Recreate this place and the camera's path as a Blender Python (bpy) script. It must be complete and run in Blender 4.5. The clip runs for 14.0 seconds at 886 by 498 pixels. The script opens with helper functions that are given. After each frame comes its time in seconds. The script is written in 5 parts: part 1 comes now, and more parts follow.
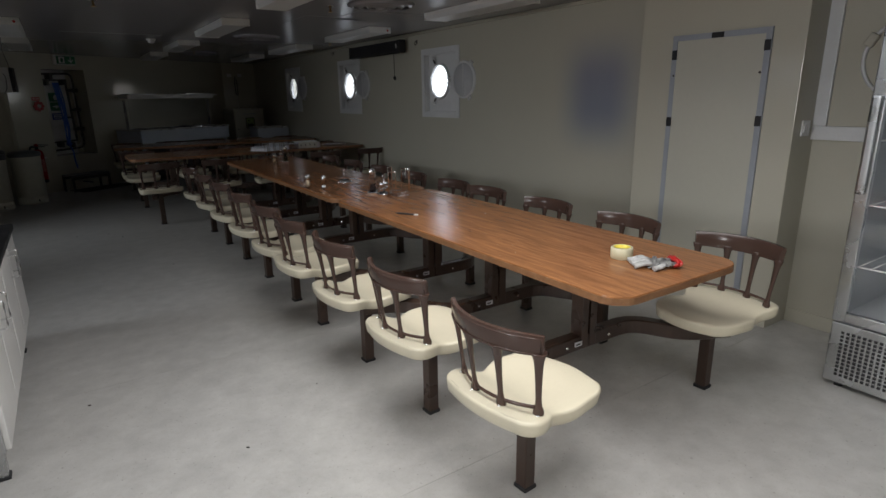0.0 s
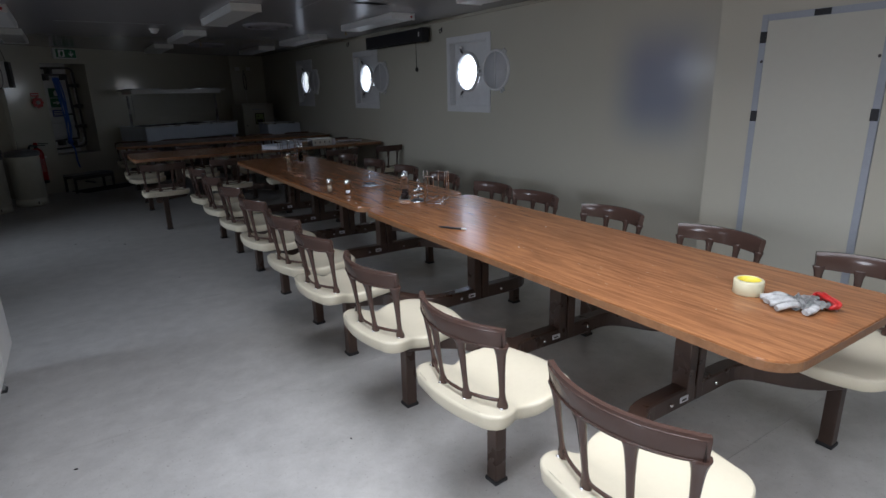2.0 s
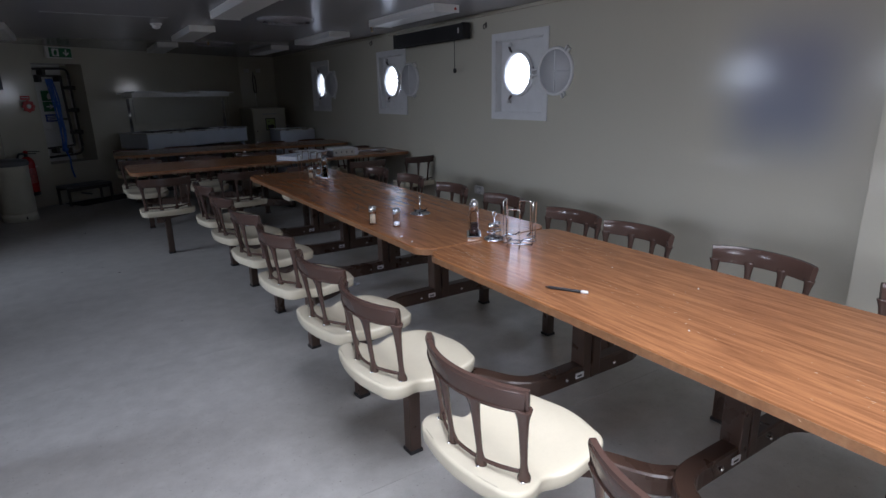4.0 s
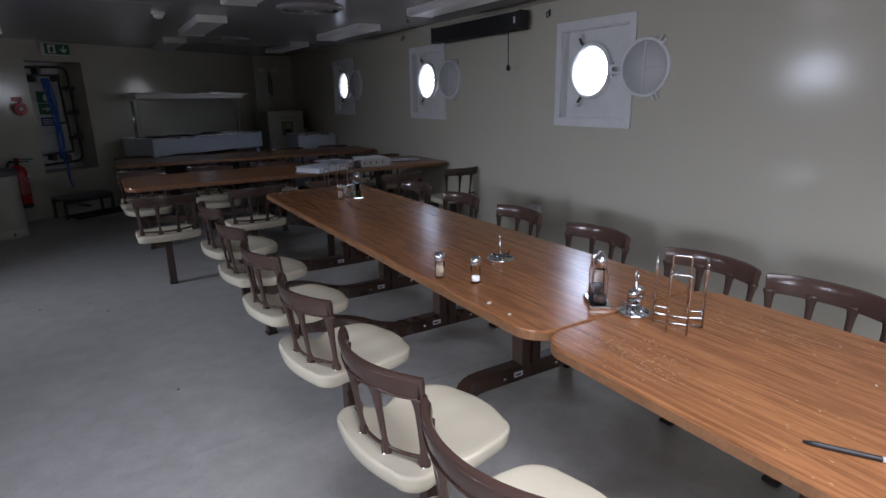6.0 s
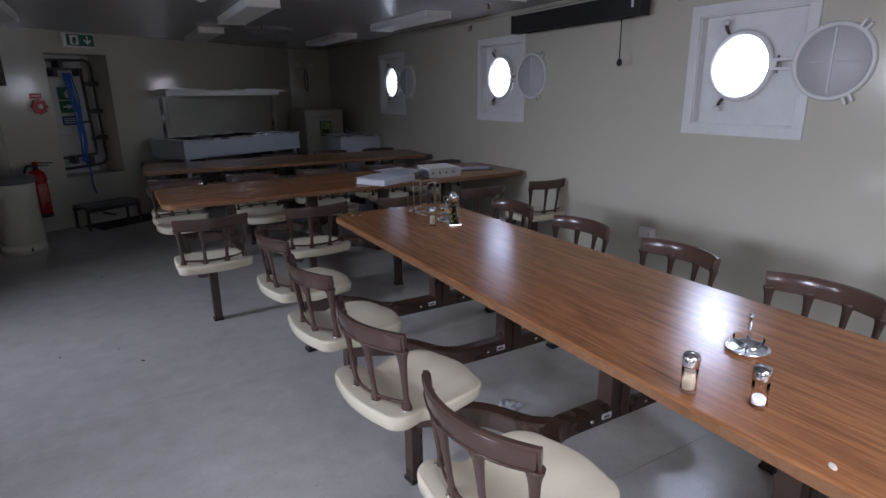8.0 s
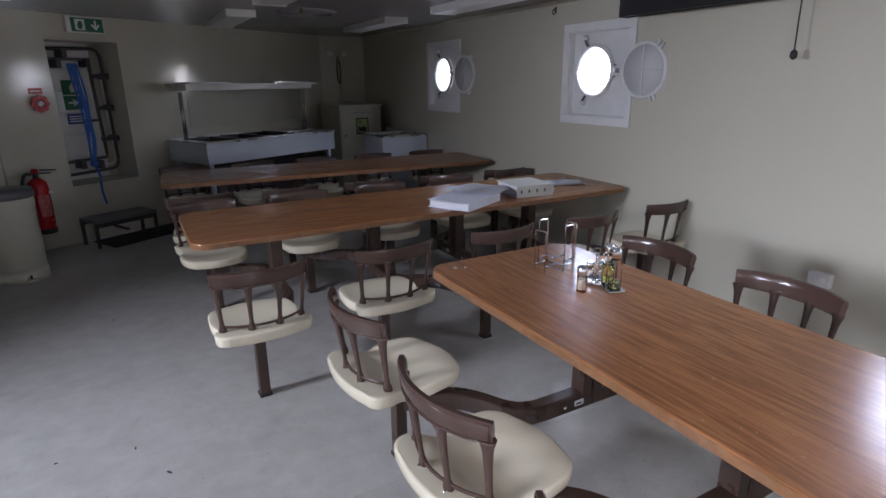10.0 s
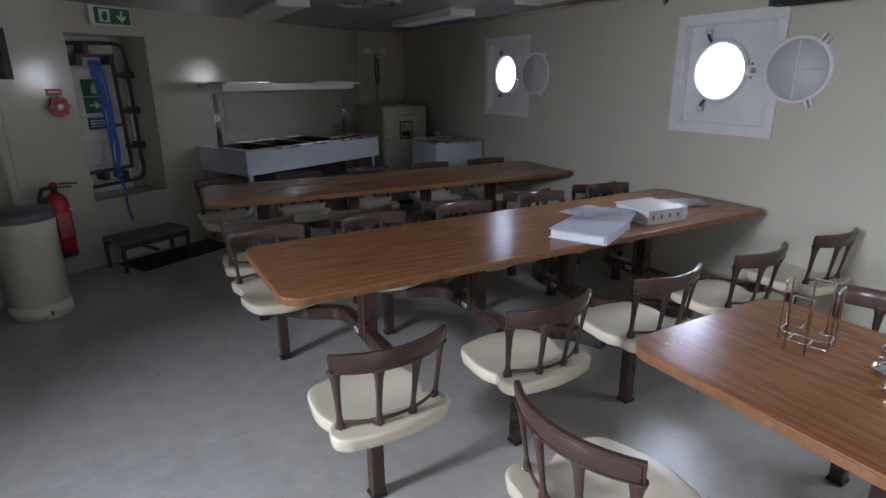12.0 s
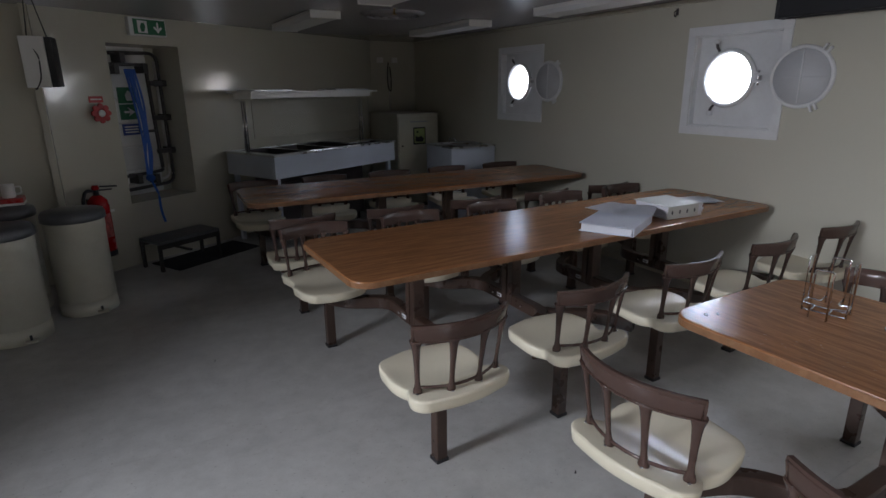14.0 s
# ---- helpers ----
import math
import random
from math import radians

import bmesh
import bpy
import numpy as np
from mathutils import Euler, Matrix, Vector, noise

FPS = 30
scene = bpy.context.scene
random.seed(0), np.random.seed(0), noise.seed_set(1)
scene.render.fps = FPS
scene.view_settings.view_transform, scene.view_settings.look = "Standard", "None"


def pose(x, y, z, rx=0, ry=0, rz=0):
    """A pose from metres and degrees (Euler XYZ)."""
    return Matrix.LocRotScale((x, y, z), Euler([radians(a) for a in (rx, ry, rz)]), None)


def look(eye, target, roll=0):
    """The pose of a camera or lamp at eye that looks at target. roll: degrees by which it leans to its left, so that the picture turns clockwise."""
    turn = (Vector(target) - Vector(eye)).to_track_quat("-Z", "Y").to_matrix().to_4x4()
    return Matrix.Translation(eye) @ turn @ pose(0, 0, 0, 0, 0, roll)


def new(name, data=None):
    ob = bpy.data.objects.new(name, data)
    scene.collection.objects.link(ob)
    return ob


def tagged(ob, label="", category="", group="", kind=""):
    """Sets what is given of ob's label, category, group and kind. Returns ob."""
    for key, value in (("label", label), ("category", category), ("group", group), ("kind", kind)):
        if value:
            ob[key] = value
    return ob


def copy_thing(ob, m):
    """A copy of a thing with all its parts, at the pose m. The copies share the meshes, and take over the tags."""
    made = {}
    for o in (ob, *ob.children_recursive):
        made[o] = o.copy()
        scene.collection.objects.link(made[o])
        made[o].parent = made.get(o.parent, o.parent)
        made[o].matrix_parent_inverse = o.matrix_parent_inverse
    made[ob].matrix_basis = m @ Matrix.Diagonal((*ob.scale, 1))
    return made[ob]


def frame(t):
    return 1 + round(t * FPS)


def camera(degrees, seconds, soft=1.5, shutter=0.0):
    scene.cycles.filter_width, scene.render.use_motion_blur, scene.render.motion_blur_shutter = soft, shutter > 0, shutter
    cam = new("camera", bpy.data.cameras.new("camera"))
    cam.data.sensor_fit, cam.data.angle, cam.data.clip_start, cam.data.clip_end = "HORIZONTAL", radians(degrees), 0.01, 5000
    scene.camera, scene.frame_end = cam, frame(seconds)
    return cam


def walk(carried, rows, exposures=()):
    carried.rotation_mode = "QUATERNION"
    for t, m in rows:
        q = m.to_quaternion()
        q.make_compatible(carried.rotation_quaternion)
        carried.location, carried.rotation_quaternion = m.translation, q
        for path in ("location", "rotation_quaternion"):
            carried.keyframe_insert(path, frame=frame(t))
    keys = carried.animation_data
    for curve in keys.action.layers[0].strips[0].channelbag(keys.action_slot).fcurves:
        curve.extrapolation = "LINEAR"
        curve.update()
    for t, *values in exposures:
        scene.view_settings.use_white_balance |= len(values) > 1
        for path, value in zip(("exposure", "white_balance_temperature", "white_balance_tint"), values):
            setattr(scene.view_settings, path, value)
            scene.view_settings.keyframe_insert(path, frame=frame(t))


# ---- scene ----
cam = camera(77.0, 14.0)
PATH = [
    (0.0, (0.056, -0.008, 1.449), (1.123, 1.598, 0.916), -0.9),
    (0.5, (0.081, 0.092, 1.447), (1.15, 1.691, 0.9), -0.9),
    (1, (0.081, 0.236, 1.453), (1.157, 1.838, 0.926), -1.0),
    (1.5, (0.083, 0.385, 1.443), (1.136, 1.993, 0.888), -1.2),
    (2, (0.168, 0.573, 1.442), (1.21, 2.188, 0.889), -1.3),
    (2.5, (0.254, 0.756, 1.451), (1.301, 2.369, 0.899), -1.3),
    (3, (0.277, 0.994, 1.456), (1.326, 2.611, 0.921), -1.2),
    (5.5, (0.477, 2.23, 1.443), (1.482, 3.869, 0.891), -1.0),
    (6, (0.537, 2.461, 1.448), (1.537, 4.109, 0.916), -1.0),
    (6.5, (0.5, 2.713, 1.464), (1.498, 4.362, 0.932), -0.9),
    (7, (0.469, 2.965, 1.463), (1.437, 4.622, 0.902), -0.9),
    (7.5, (0.472, 3.229, 1.476), (1.431, 4.897, 0.93), -0.9),
    (8, (0.471, 3.485, 1.478), (1.43, 5.154, 0.935), -0.7),
    (10.5, (0.484, 4.933, 1.563), (1.396, 6.613, 0.975), -0.7),
    (11, (0.474, 5.21, 1.561), (1.378, 6.896, 0.978), -0.9),
    (11.5, (0.415, 5.427, 1.56), (1.339, 7.1, 0.97), -0.5),
    (12, (0.248, 5.594, 1.575), (1.176, 7.265, 0.988), -0.4),
    (12.5, (0.144, 5.657, 1.558), (1.075, 7.335, 0.994), -0.4),
    (13, (0.026, 5.631, 1.551), (0.962, 7.3, 0.971), -0.5),
    (13.5, (-0.067, 5.556, 1.55), (0.874, 7.223, 0.969), -0.5),
    (14, (-0.12, 5.501, 1.566), (0.839, 7.165, 1.006), -0.5),
]
# white balance and exposure follow the clip's own camera
STOPS = [(0.0, 0.25, 6450, 10), (3.0, 0.8, 5650, 14), (5.5, 1.2, 5850, 17), (7.0, 1.5, 5800, 18), (8.2, 1.95, 5800, 20), (11.0, 2.7, 6000, 18), (12.0, 2.7, 5950, 16), (13.0, 2.5, 6050, 15), (14.0, 2.15, 6150, 15)]
walk(cam, [(t, look(eye, target, roll)) for t, eye, target, roll in PATH], STOPS)

# ---------------- plan ----------------
WX = 3.784           # inner face of the ship's side wall
ZC = 2.18            # ceiling
TOP = 0.755          # table top
LX = -2.60           # inner face of the wall opposite
RY = -1.40           # wall behind the start
HOLES = (5.605, 8.085, 10.565)   # middles of the porthole boxes along the side wall
BOX = 0.330          # half width of a porthole box
HZ = 1.585           # middle height of a porthole box
GY, GZ = 0.050, 0.022   # middle of the round glass from the middle of its box
WA, WB = Vector((-0.55, 10.94)), Vector((3.10, 13.06))   # slanting end wall
WD = (WB - WA).normalized()
WN = Vector((WD.y, -WD.x))

# ---------------- light ----------------
world = bpy.data.worlds.new("world")
scene.world = world
world.use_nodes = True
nt = world.node_tree
sky = nt.nodes.new("ShaderNodeTexSky")
sky.sky_type = "NISHITA"
sky.sun_disc = False
sky.sun_elevation, sky.sun_rotation = radians(40), radians(110)
nt.links.new(sky.outputs[0], nt.nodes["Background"].inputs[0])
nt.nodes["Background"].inputs[1].default_value = 0.10


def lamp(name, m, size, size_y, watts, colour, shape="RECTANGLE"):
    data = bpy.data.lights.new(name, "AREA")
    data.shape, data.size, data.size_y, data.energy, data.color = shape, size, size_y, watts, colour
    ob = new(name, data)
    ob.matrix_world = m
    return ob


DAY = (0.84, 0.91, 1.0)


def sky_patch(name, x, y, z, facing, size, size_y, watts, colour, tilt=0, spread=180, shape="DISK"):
    """A daylight lamp, in a porthole or added as fill; facing -1 looks into the room from the ship's side, +1 from the
    wall opposite; tilt: falls downward.
    """
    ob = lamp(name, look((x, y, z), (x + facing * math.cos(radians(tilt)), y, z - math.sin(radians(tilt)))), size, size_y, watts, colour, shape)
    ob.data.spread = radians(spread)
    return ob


for y, watts, glow in zip(HOLES, (1.1, 0.7, 0.25), (0.6, 0.4, 0.2)):
    sky_patch("porthole_sky", WX + 0.068, y + GY, HZ + GZ, -1, 0.39, 0.39, glow, DAY)
    sky_patch("porthole_daylight", WX + 0.15, y + GY, HZ + GZ, -1, 0.30, 0.30, watts, DAY, 40, 140)
# added fill lamp above the start, in an unseen ceiling opening cut for it
overhead_fill = lamp("skylight_daylight", look((1.06, 0.92, ZC + 0.10), (1.06, 1.05, 0.0)), 1.2, 3.9, 46, (1.0, 0.98, 0.94))
overhead_fill.data.spread = radians(150)
# unseen portholes opposite: y 7.1 inferred from its reflection, y 4.6 added by spacing
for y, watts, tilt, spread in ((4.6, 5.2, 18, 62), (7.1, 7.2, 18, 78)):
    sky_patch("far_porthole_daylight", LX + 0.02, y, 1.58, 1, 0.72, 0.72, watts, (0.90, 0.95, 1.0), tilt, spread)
# added side fill near the start; the wall here has no doorway
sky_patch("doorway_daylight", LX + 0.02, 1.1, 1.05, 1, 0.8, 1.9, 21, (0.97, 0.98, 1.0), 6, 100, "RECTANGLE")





# ---------------- materials ----------------
def material(name, colour, rough=0.5, metal=0.0, var=0.12, scale=6.0, fine=90.0, bump=0.1, spec=0.5, coat=0.0, stain=None, even=False, specks=None):
    m = bpy.data.materials.new(name)
    m.use_nodes = True
    n, l = m.node_tree.nodes, m.node_tree.links
    b = n["Principled BSDF"]
    coords, info = n.new("ShaderNodeTexCoord"), n.new("ShaderNodeObjectInfo")
    tc = n.new("ShaderNodeVectorMath")
    tc.operation, tc.inputs[1].default_value = "MULTIPLY_ADD", (37.0, 53.0, 71.0)
    l.new(info.outputs["Random"], tc.inputs[0])
    l.new(coords.outputs["Object"], tc.inputs[2])
    big, small = n.new("ShaderNodeTexNoise"), n.new("ShaderNodeTexNoise")
    big.inputs["Scale"].default_value, big.inputs["Detail"].default_value = scale, 5
    small.inputs["Scale"].default_value, small.inputs["Detail"].default_value = fine, 4
    for q in (big, small):
        l.new(tc.outputs[0], q.inputs["Vector"])
    add = n.new("ShaderNodeMath")
    add.operation = "ADD"
    l.new(big.outputs["Fac"], add.inputs[0])
    half = n.new("ShaderNodeMath")
    half.operation, half.inputs[1].default_value = "MULTIPLY", 0.5
    l.new(small.outputs["Fac"], half.inputs[0])
    l.new(half.outputs[0], add.inputs[1])
    ramp = n.new("ShaderNodeMapRange")
    ramp.inputs[1].default_value, ramp.inputs[2].default_value = 0.45, 1.05
    ramp.inputs[3].default_value, ramp.inputs[4].default_value = 1 - var, 1 + var
    l.new(add.outputs[0], ramp.inputs[0])
    mul = n.new("ShaderNodeVectorMath")
    mul.operation = "SCALE"
    mul.inputs[0].default_value = colour
    l.new(ramp.outputs[0], mul.inputs["Scale"])
    last = mul.outputs[0]
    if stain:
        sc, amount, dark = stain
        s = n.new("ShaderNodeTexNoise")
        s.inputs["Scale"].default_value, s.inputs["Detail"].default_value, s.inputs["Roughness"].default_value = sc, 8, 0.7
        l.new(tc.outputs[0], s.inputs["Vector"])
        r = n.new("ShaderNodeMapRange")
        r.interpolation_type = "SMOOTHSTEP"
        r.inputs[1].default_value, r.inputs[2].default_value, r.inputs[4].default_value = 0.42, 0.86, amount
        l.new(s.outputs["Fac"], r.inputs[0])
        mix = n.new("ShaderNodeMix")
        mix.data_type = "RGBA"
        mix.inputs["B"].default_value = (*dark, 1)
        l.new(r.outputs[0], mix.inputs["Factor"])
        l.new(last, mix.inputs["A"])
        last = mix.outputs["Result"]
    if specks:
        s = n.new("ShaderNodeTexNoise")
        s.inputs["Scale"].default_value, s.inputs["Detail"].default_value = specks[0], 3
        l.new(coords.outputs["Object"], s.inputs["Vector"])
        r = n.new("ShaderNodeMapRange")
        r.inputs[1].default_value, r.inputs[2].default_value, r.inputs[4].default_value = 0.66, 0.74, specks[1]
        l.new(s.outputs["Fac"], r.inputs[0])
        mix = n.new("ShaderNodeMix")
        mix.data_type = "RGBA"
        mix.inputs["B"].default_value = (*specks[2], 1)
        l.new(r.outputs[0], mix.inputs["Factor"])
        l.new(last, mix.inputs["A"])
        last = mix.outputs["Result"]
    l.new(last, b.inputs["Base Color"])
    rr = n.new("ShaderNodeMapRange")
    rr.inputs[1].default_value, rr.inputs[2].default_value = 0.3, 0.7
    rr.inputs[3].default_value, rr.inputs[4].default_value = max(rough - (0 if even else 0.06), 0.02), min(rough + (0 if even else 0.08), 1)
    l.new(big.outputs["Fac"], rr.inputs[0])
    l.new(rr.outputs[0], b.inputs["Roughness"])
    b.inputs["Metallic"].default_value = metal
    b.inputs["Specular IOR Level"].default_value = spec
    b.inputs["Coat Weight"].default_value = coat
    if bump:
        bp = n.new("ShaderNodeBump")
        bp.inputs["Strength"].default_value, bp.inputs["Distance"].default_value = bump, 0.002
        l.new(small.outputs["Fac"], bp.inputs["Height"])
        l.new(bp.outputs[0], b.inputs["Normal"])
    return m


def wood(name, light, dark, axis, rough=0.32):
    """Oak-pattern laminate with long streaks along the given axis."""
    m = bpy.data.materials.new(name)
    m.use_nodes = True
    n, l = m.node_tree.nodes, m.node_tree.links
    b = n["Principled BSDF"]
    tc, mp = n.new("ShaderNodeTexCoord"), n.new("ShaderNodeMapping")
    stretch = [9.0, 9.0, 9.0]
    stretch[axis] = 0.55
    mp.inputs["Scale"].default_value = stretch
    l.new(tc.outputs["Object"], mp.inputs["Vector"])
    a, c, w = n.new("ShaderNodeTexNoise"), n.new("ShaderNodeTexNoise"), n.new("ShaderNodeTexNoise")
    a.inputs["Scale"].default_value, a.inputs["Detail"].default_value, a.inputs["Distortion"].default_value = 1.6, 6, 0.6
    c.inputs["Scale"].default_value, c.inputs["Detail"].default_value, c.inputs["Roughness"].default_value = 11.0, 8, 0.75
    w.inputs["Scale"].default_value, w.inputs["Detail"].default_value, w.inputs["Roughness"].default_value = 5.0, 10, 0.8
    l.new(mp.outputs[0], a.inputs["Vector"])
    l.new(mp.outputs[0], c.inputs["Vector"])
    l.new(tc.outputs["Object"], w.inputs["Vector"])
    wave = n.new("ShaderNodeMath")
    wave.operation, wave.inputs[1].default_value = "MULTIPLY", 14.0
    l.new(a.outputs["Fac"], wave.inputs[0])
    fr = n.new("ShaderNodeMath")
    fr.operation, fr.inputs[1].default_value = "PINGPONG", 1.0
    l.new(wave.outputs[0], fr.inputs[0])
    mixf = n.new("ShaderNodeMath")
    mixf.operation = "MULTIPLY_ADD"
    mixf.inputs[1].default_value, mixf.inputs[2].default_value = 0.30, 0.0
    l.new(fr.outputs[0], mixf.inputs[0])
    sm = n.new("ShaderNodeMath")
    sm.operation, sm.inputs[1].default_value = "MULTIPLY_ADD", 1.25
    l.new(c.outputs["Fac"], sm.inputs[0])
    l.new(mixf.outputs[0], sm.inputs[2])
    ramp = n.new("ShaderNodeValToRGB")
    ramp.color_ramp.elements[0].position, ramp.color_ramp.elements[0].color = 0.42, (*dark, 1)
    ramp.color_ramp.elements[1].position, ramp.color_ramp.elements[1].color = 1.0, (*light, 1)
    l.new(sm.outputs[0], ramp.inputs[0])
    worn = n.new("ShaderNodeMapRange")
    worn.inputs[1].default_value, worn.inputs[2].default_value, worn.inputs[4].default_value = 0.70, 0.78, 0.18
    l.new(w.outputs["Fac"], worn.inputs[0])
    mix = n.new("ShaderNodeMix")
    mix.data_type = "RGBA"
    mix.inputs["B"].default_value = (0.50, 0.36, 0.24, 1)
    l.new(worn.outputs[0], mix.inputs["Factor"])
    l.new(ramp.outputs[0], mix.inputs["A"])
    l.new(mix.outputs["Result"], b.inputs["Base Color"])
    rr = n.new("ShaderNodeMapRange")
    rr.inputs[1].default_value, rr.inputs[2].default_value = 0.3, 0.75
    rr.inputs[3].default_value, rr.inputs[4].default_value = rough - 0.015, rough + 0.03
    l.new(w.outputs["Fac"], rr.inputs[0])
    l.new(rr.outputs[0], b.inputs["Roughness"])
    bp = n.new("ShaderNodeBump")
    b.inputs["Specular IOR Level"].default_value = 0.32
    bp.inputs["Strength"].default_value, bp.inputs["Distance"].default_value = 0.05, 0.001
    l.new(c.outputs["Fac"], bp.inputs["Height"])
    l.new(bp.outputs[0], b.inputs["Normal"])
    return m


def glass(name, colour=(1, 1, 1), rough=0.02, ior=1.45):
    m = bpy.data.materials.new(name)
    m.use_nodes = True
    b = m.node_tree.nodes["Principled BSDF"]
    b.inputs["Base Color"].default_value = (*colour, 1)
    b.inputs["Transmission Weight"].default_value = 1
    b.inputs["Roughness"].default_value, b.inputs["IOR"].default_value = rough, ior
    return m


M_WALL = material("cream_wall_paint", (0.52, 0.495, 0.41), 0.15, spec=0.4, var=0.02, scale=2.0, fine=60, bump=0.02, even=True)
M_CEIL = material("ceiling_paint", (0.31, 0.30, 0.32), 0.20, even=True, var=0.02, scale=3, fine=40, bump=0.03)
M_FLOOR = material("grey_vinyl", (0.47, 0.46, 0.44), 0.31, var=0.15, scale=9.0, fine=280, bump=0.05, even=True, stain=(38.0, 0.30, (0.30, 0.27, 0.22)), specks=(75.0, 0.7, (0.16, 0.14, 0.12)))
M_TOP_Y = wood("oak_laminate_long", (0.37, 0.163, 0.066), (0.165, 0.066, 0.027), 1, 0.23)
M_STEEL = material("brown_steel", (0.055, 0.032, 0.023), 0.30, var=0.2, scale=9, fine=120, bump=0.06, stain=(14, 0.15, (0.10, 0.07, 0.05)))
M_BROWN = material("brown_plastic", (0.074, 0.043, 0.034), 0.20, var=0.06, scale=8, fine=140, bump=0.02, even=True)
M_CREAM = material("cream_plastic", (0.70, 0.64, 0.49), 0.27, var=0.03, scale=3, fine=160, bump=0.0, even=True, stain=(45, 0.10, (0.45, 0.38, 0.26)))
M_PAPER = material("paper", (0.74, 0.74, 0.78), 0.7, var=0.03)
M_RUBBER = material("black_rubber", (0.02, 0.02, 0.022), 0.6)
M_WHITE = material("white_paint", (0.72, 0.71, 0.69), 0.35, var=0.05, stain=(5, 0.2, (0.5, 0.46, 0.4)))
M_SILVER = material("brushed_steel", (0.56, 0.57, 0.58), 0.28, 1.0, var=0.1, scale=4, fine=200)
M_CHROME = material("chrome", (0.75, 0.75, 0.76), 0.10, 1.0, var=0.05)
M_BLACK = material("black_case", (0.018, 0.018, 0.020), 0.4, var=0.2)
M_TRIM = material("grey_tape", (0.33, 0.35, 0.39), 0.5, var=0.1, scale=5)
M_GLASS = glass("clear_glass")
M_CLEAR = glass("thin_clear_glass", (0.97, 0.98, 0.98), 0.02, 1.06)
M_EDGE = material("worn_table_edge", (0.21, 0.098, 0.042), 0.36, var=0.25, scale=14, fine=120, stain=(20, 0.4, (0.42, 0.27, 0.15)))


# ---------------- building helpers ----------------
def part(name, bm, mat, parent=None, label=""):
    me = bpy.data.meshes.new(name)
    bm.normal_update()
    bm.to_mesh(me)
    bm.free()
    me.materials.append(mat)
    ob = new(name, me)
    if parent:
        ob.parent = parent
    if label:
        ob["label"] = label
    return ob


def thing(name, m, label, category, group="", kind=""):
    ob = new(name)
    ob.matrix_world = m
    ob.empty_display_size = 0.1
    return tagged(ob, label, category, group, kind)


def round_off(bm, width, segments=2, angle=30):
    edges = [e for e in bm.edges if len(e.link_faces) == 2 and e.calc_face_angle(0) > radians(angle)]
    if edges and width:
        bmesh.ops.bevel(bm, geom=edges, offset=width, segments=segments, affect="EDGES", profile=0.6)
    return bm


def box(x0, x1, y0, y1, z0, z1, bevel=0.0, bm=None, m=None, segments=2):
    b = bmesh.new()
    r = bmesh.ops.create_cube(b, size=1)
    bmesh.ops.scale(b, vec=(x1 - x0, y1 - y0, z1 - z0), verts=r["verts"])
    bmesh.ops.translate(b, vec=((x0 + x1) / 2, (y0 + y1) / 2, (z0 + z1) / 2), verts=r["verts"])
    round_off(b, bevel, segments)
    return join(bm, b, m)


def join(bm, b, m=None):
    if m is not None:
        bmesh.ops.transform(b, matrix=m, verts=b.verts)
    if bm is None:
        return b
    me = bpy.data.meshes.new("tmp")
    b.to_mesh(me)
    b.free()
    bm.from_mesh(me)
    bpy.data.meshes.remove(me)
    return bm


def turned(profile, n=32, bm=None, m=None, smooth=True, closed=False):
    """A body of revolution about z from (radius, height) pairs; ends are capped unless closed is asked for."""
    b = bmesh.new()
    rings = [[b.verts.new((r * math.cos(2 * math.pi * i / n), r * math.sin(2 * math.pi * i / n), z)) for i in range(n)] for r, z in profile]
    pairs = list(zip(rings, rings[1:])) + ([(rings[-1], rings[0])] if closed else [])
    for lo, hi in pairs:
        for i in range(n):
            f = b.faces.new((lo[i], lo[(i + 1) % n], hi[(i + 1) % n], hi[i]))
            f.smooth = smooth
    if not closed:
        b.faces.new(rings[0][::-1])
        b.faces.new(rings[-1])
    bmesh.ops.recalc_face_normals(b, faces=b.faces)
    return join(bm, b, m)


def sweep(points, section, bm=None, m=None, smooth=False, up=(0, 0, 1), scales=None):
    """Sweep a closed section of (side, up) pairs along points."""
    b = bmesh.new()
    pts = [Vector(p) for p in points]
    rings = []
    for i, p in enumerate(pts):
        d = (pts[min(i + 1, len(pts) - 1)] - pts[max(i - 1, 0)]).normalized()
        side = d.cross(Vector(up))
        if side.length < 1e-4:
            side = d.cross(Vector((1, 0, 0)))
        side.normalize()
        u = side.cross(d).normalized()
        k = scales[i] if scales else 1.0
        rings.append([b.verts.new(p + side * s * k + u * t * k) for s, t in section])
    n = len(section)
    for lo, hi in zip(rings, rings[1:]):
        for i in range(n):
            b.faces.new((lo[i], lo[(i + 1) % n], hi[(i + 1) % n], hi[i])).smooth = smooth
    b.faces.new(rings[0][::-1])
    b.faces.new(rings[-1])
    bmesh.ops.recalc_face_normals(b, faces=b.faces)
    return join(bm, b, m)


def ring(r, n=10):
    return [(r * math.cos(2 * math.pi * i / n), r * math.sin(2 * math.pi * i / n)) for i in range(n)]


def oblong(w, h, c=0.006):
    w, h = w / 2, h / 2
    return [(-w + c, -h), (w - c, -h), (w, -h + c), (w, h - c), (w - c, h), (-w + c, h), (-w, h - c), (-w, -h + c)]


def wire(points, r, bm=None, n=8):
    return sweep(points, ring(r, n), bm, smooth=True)


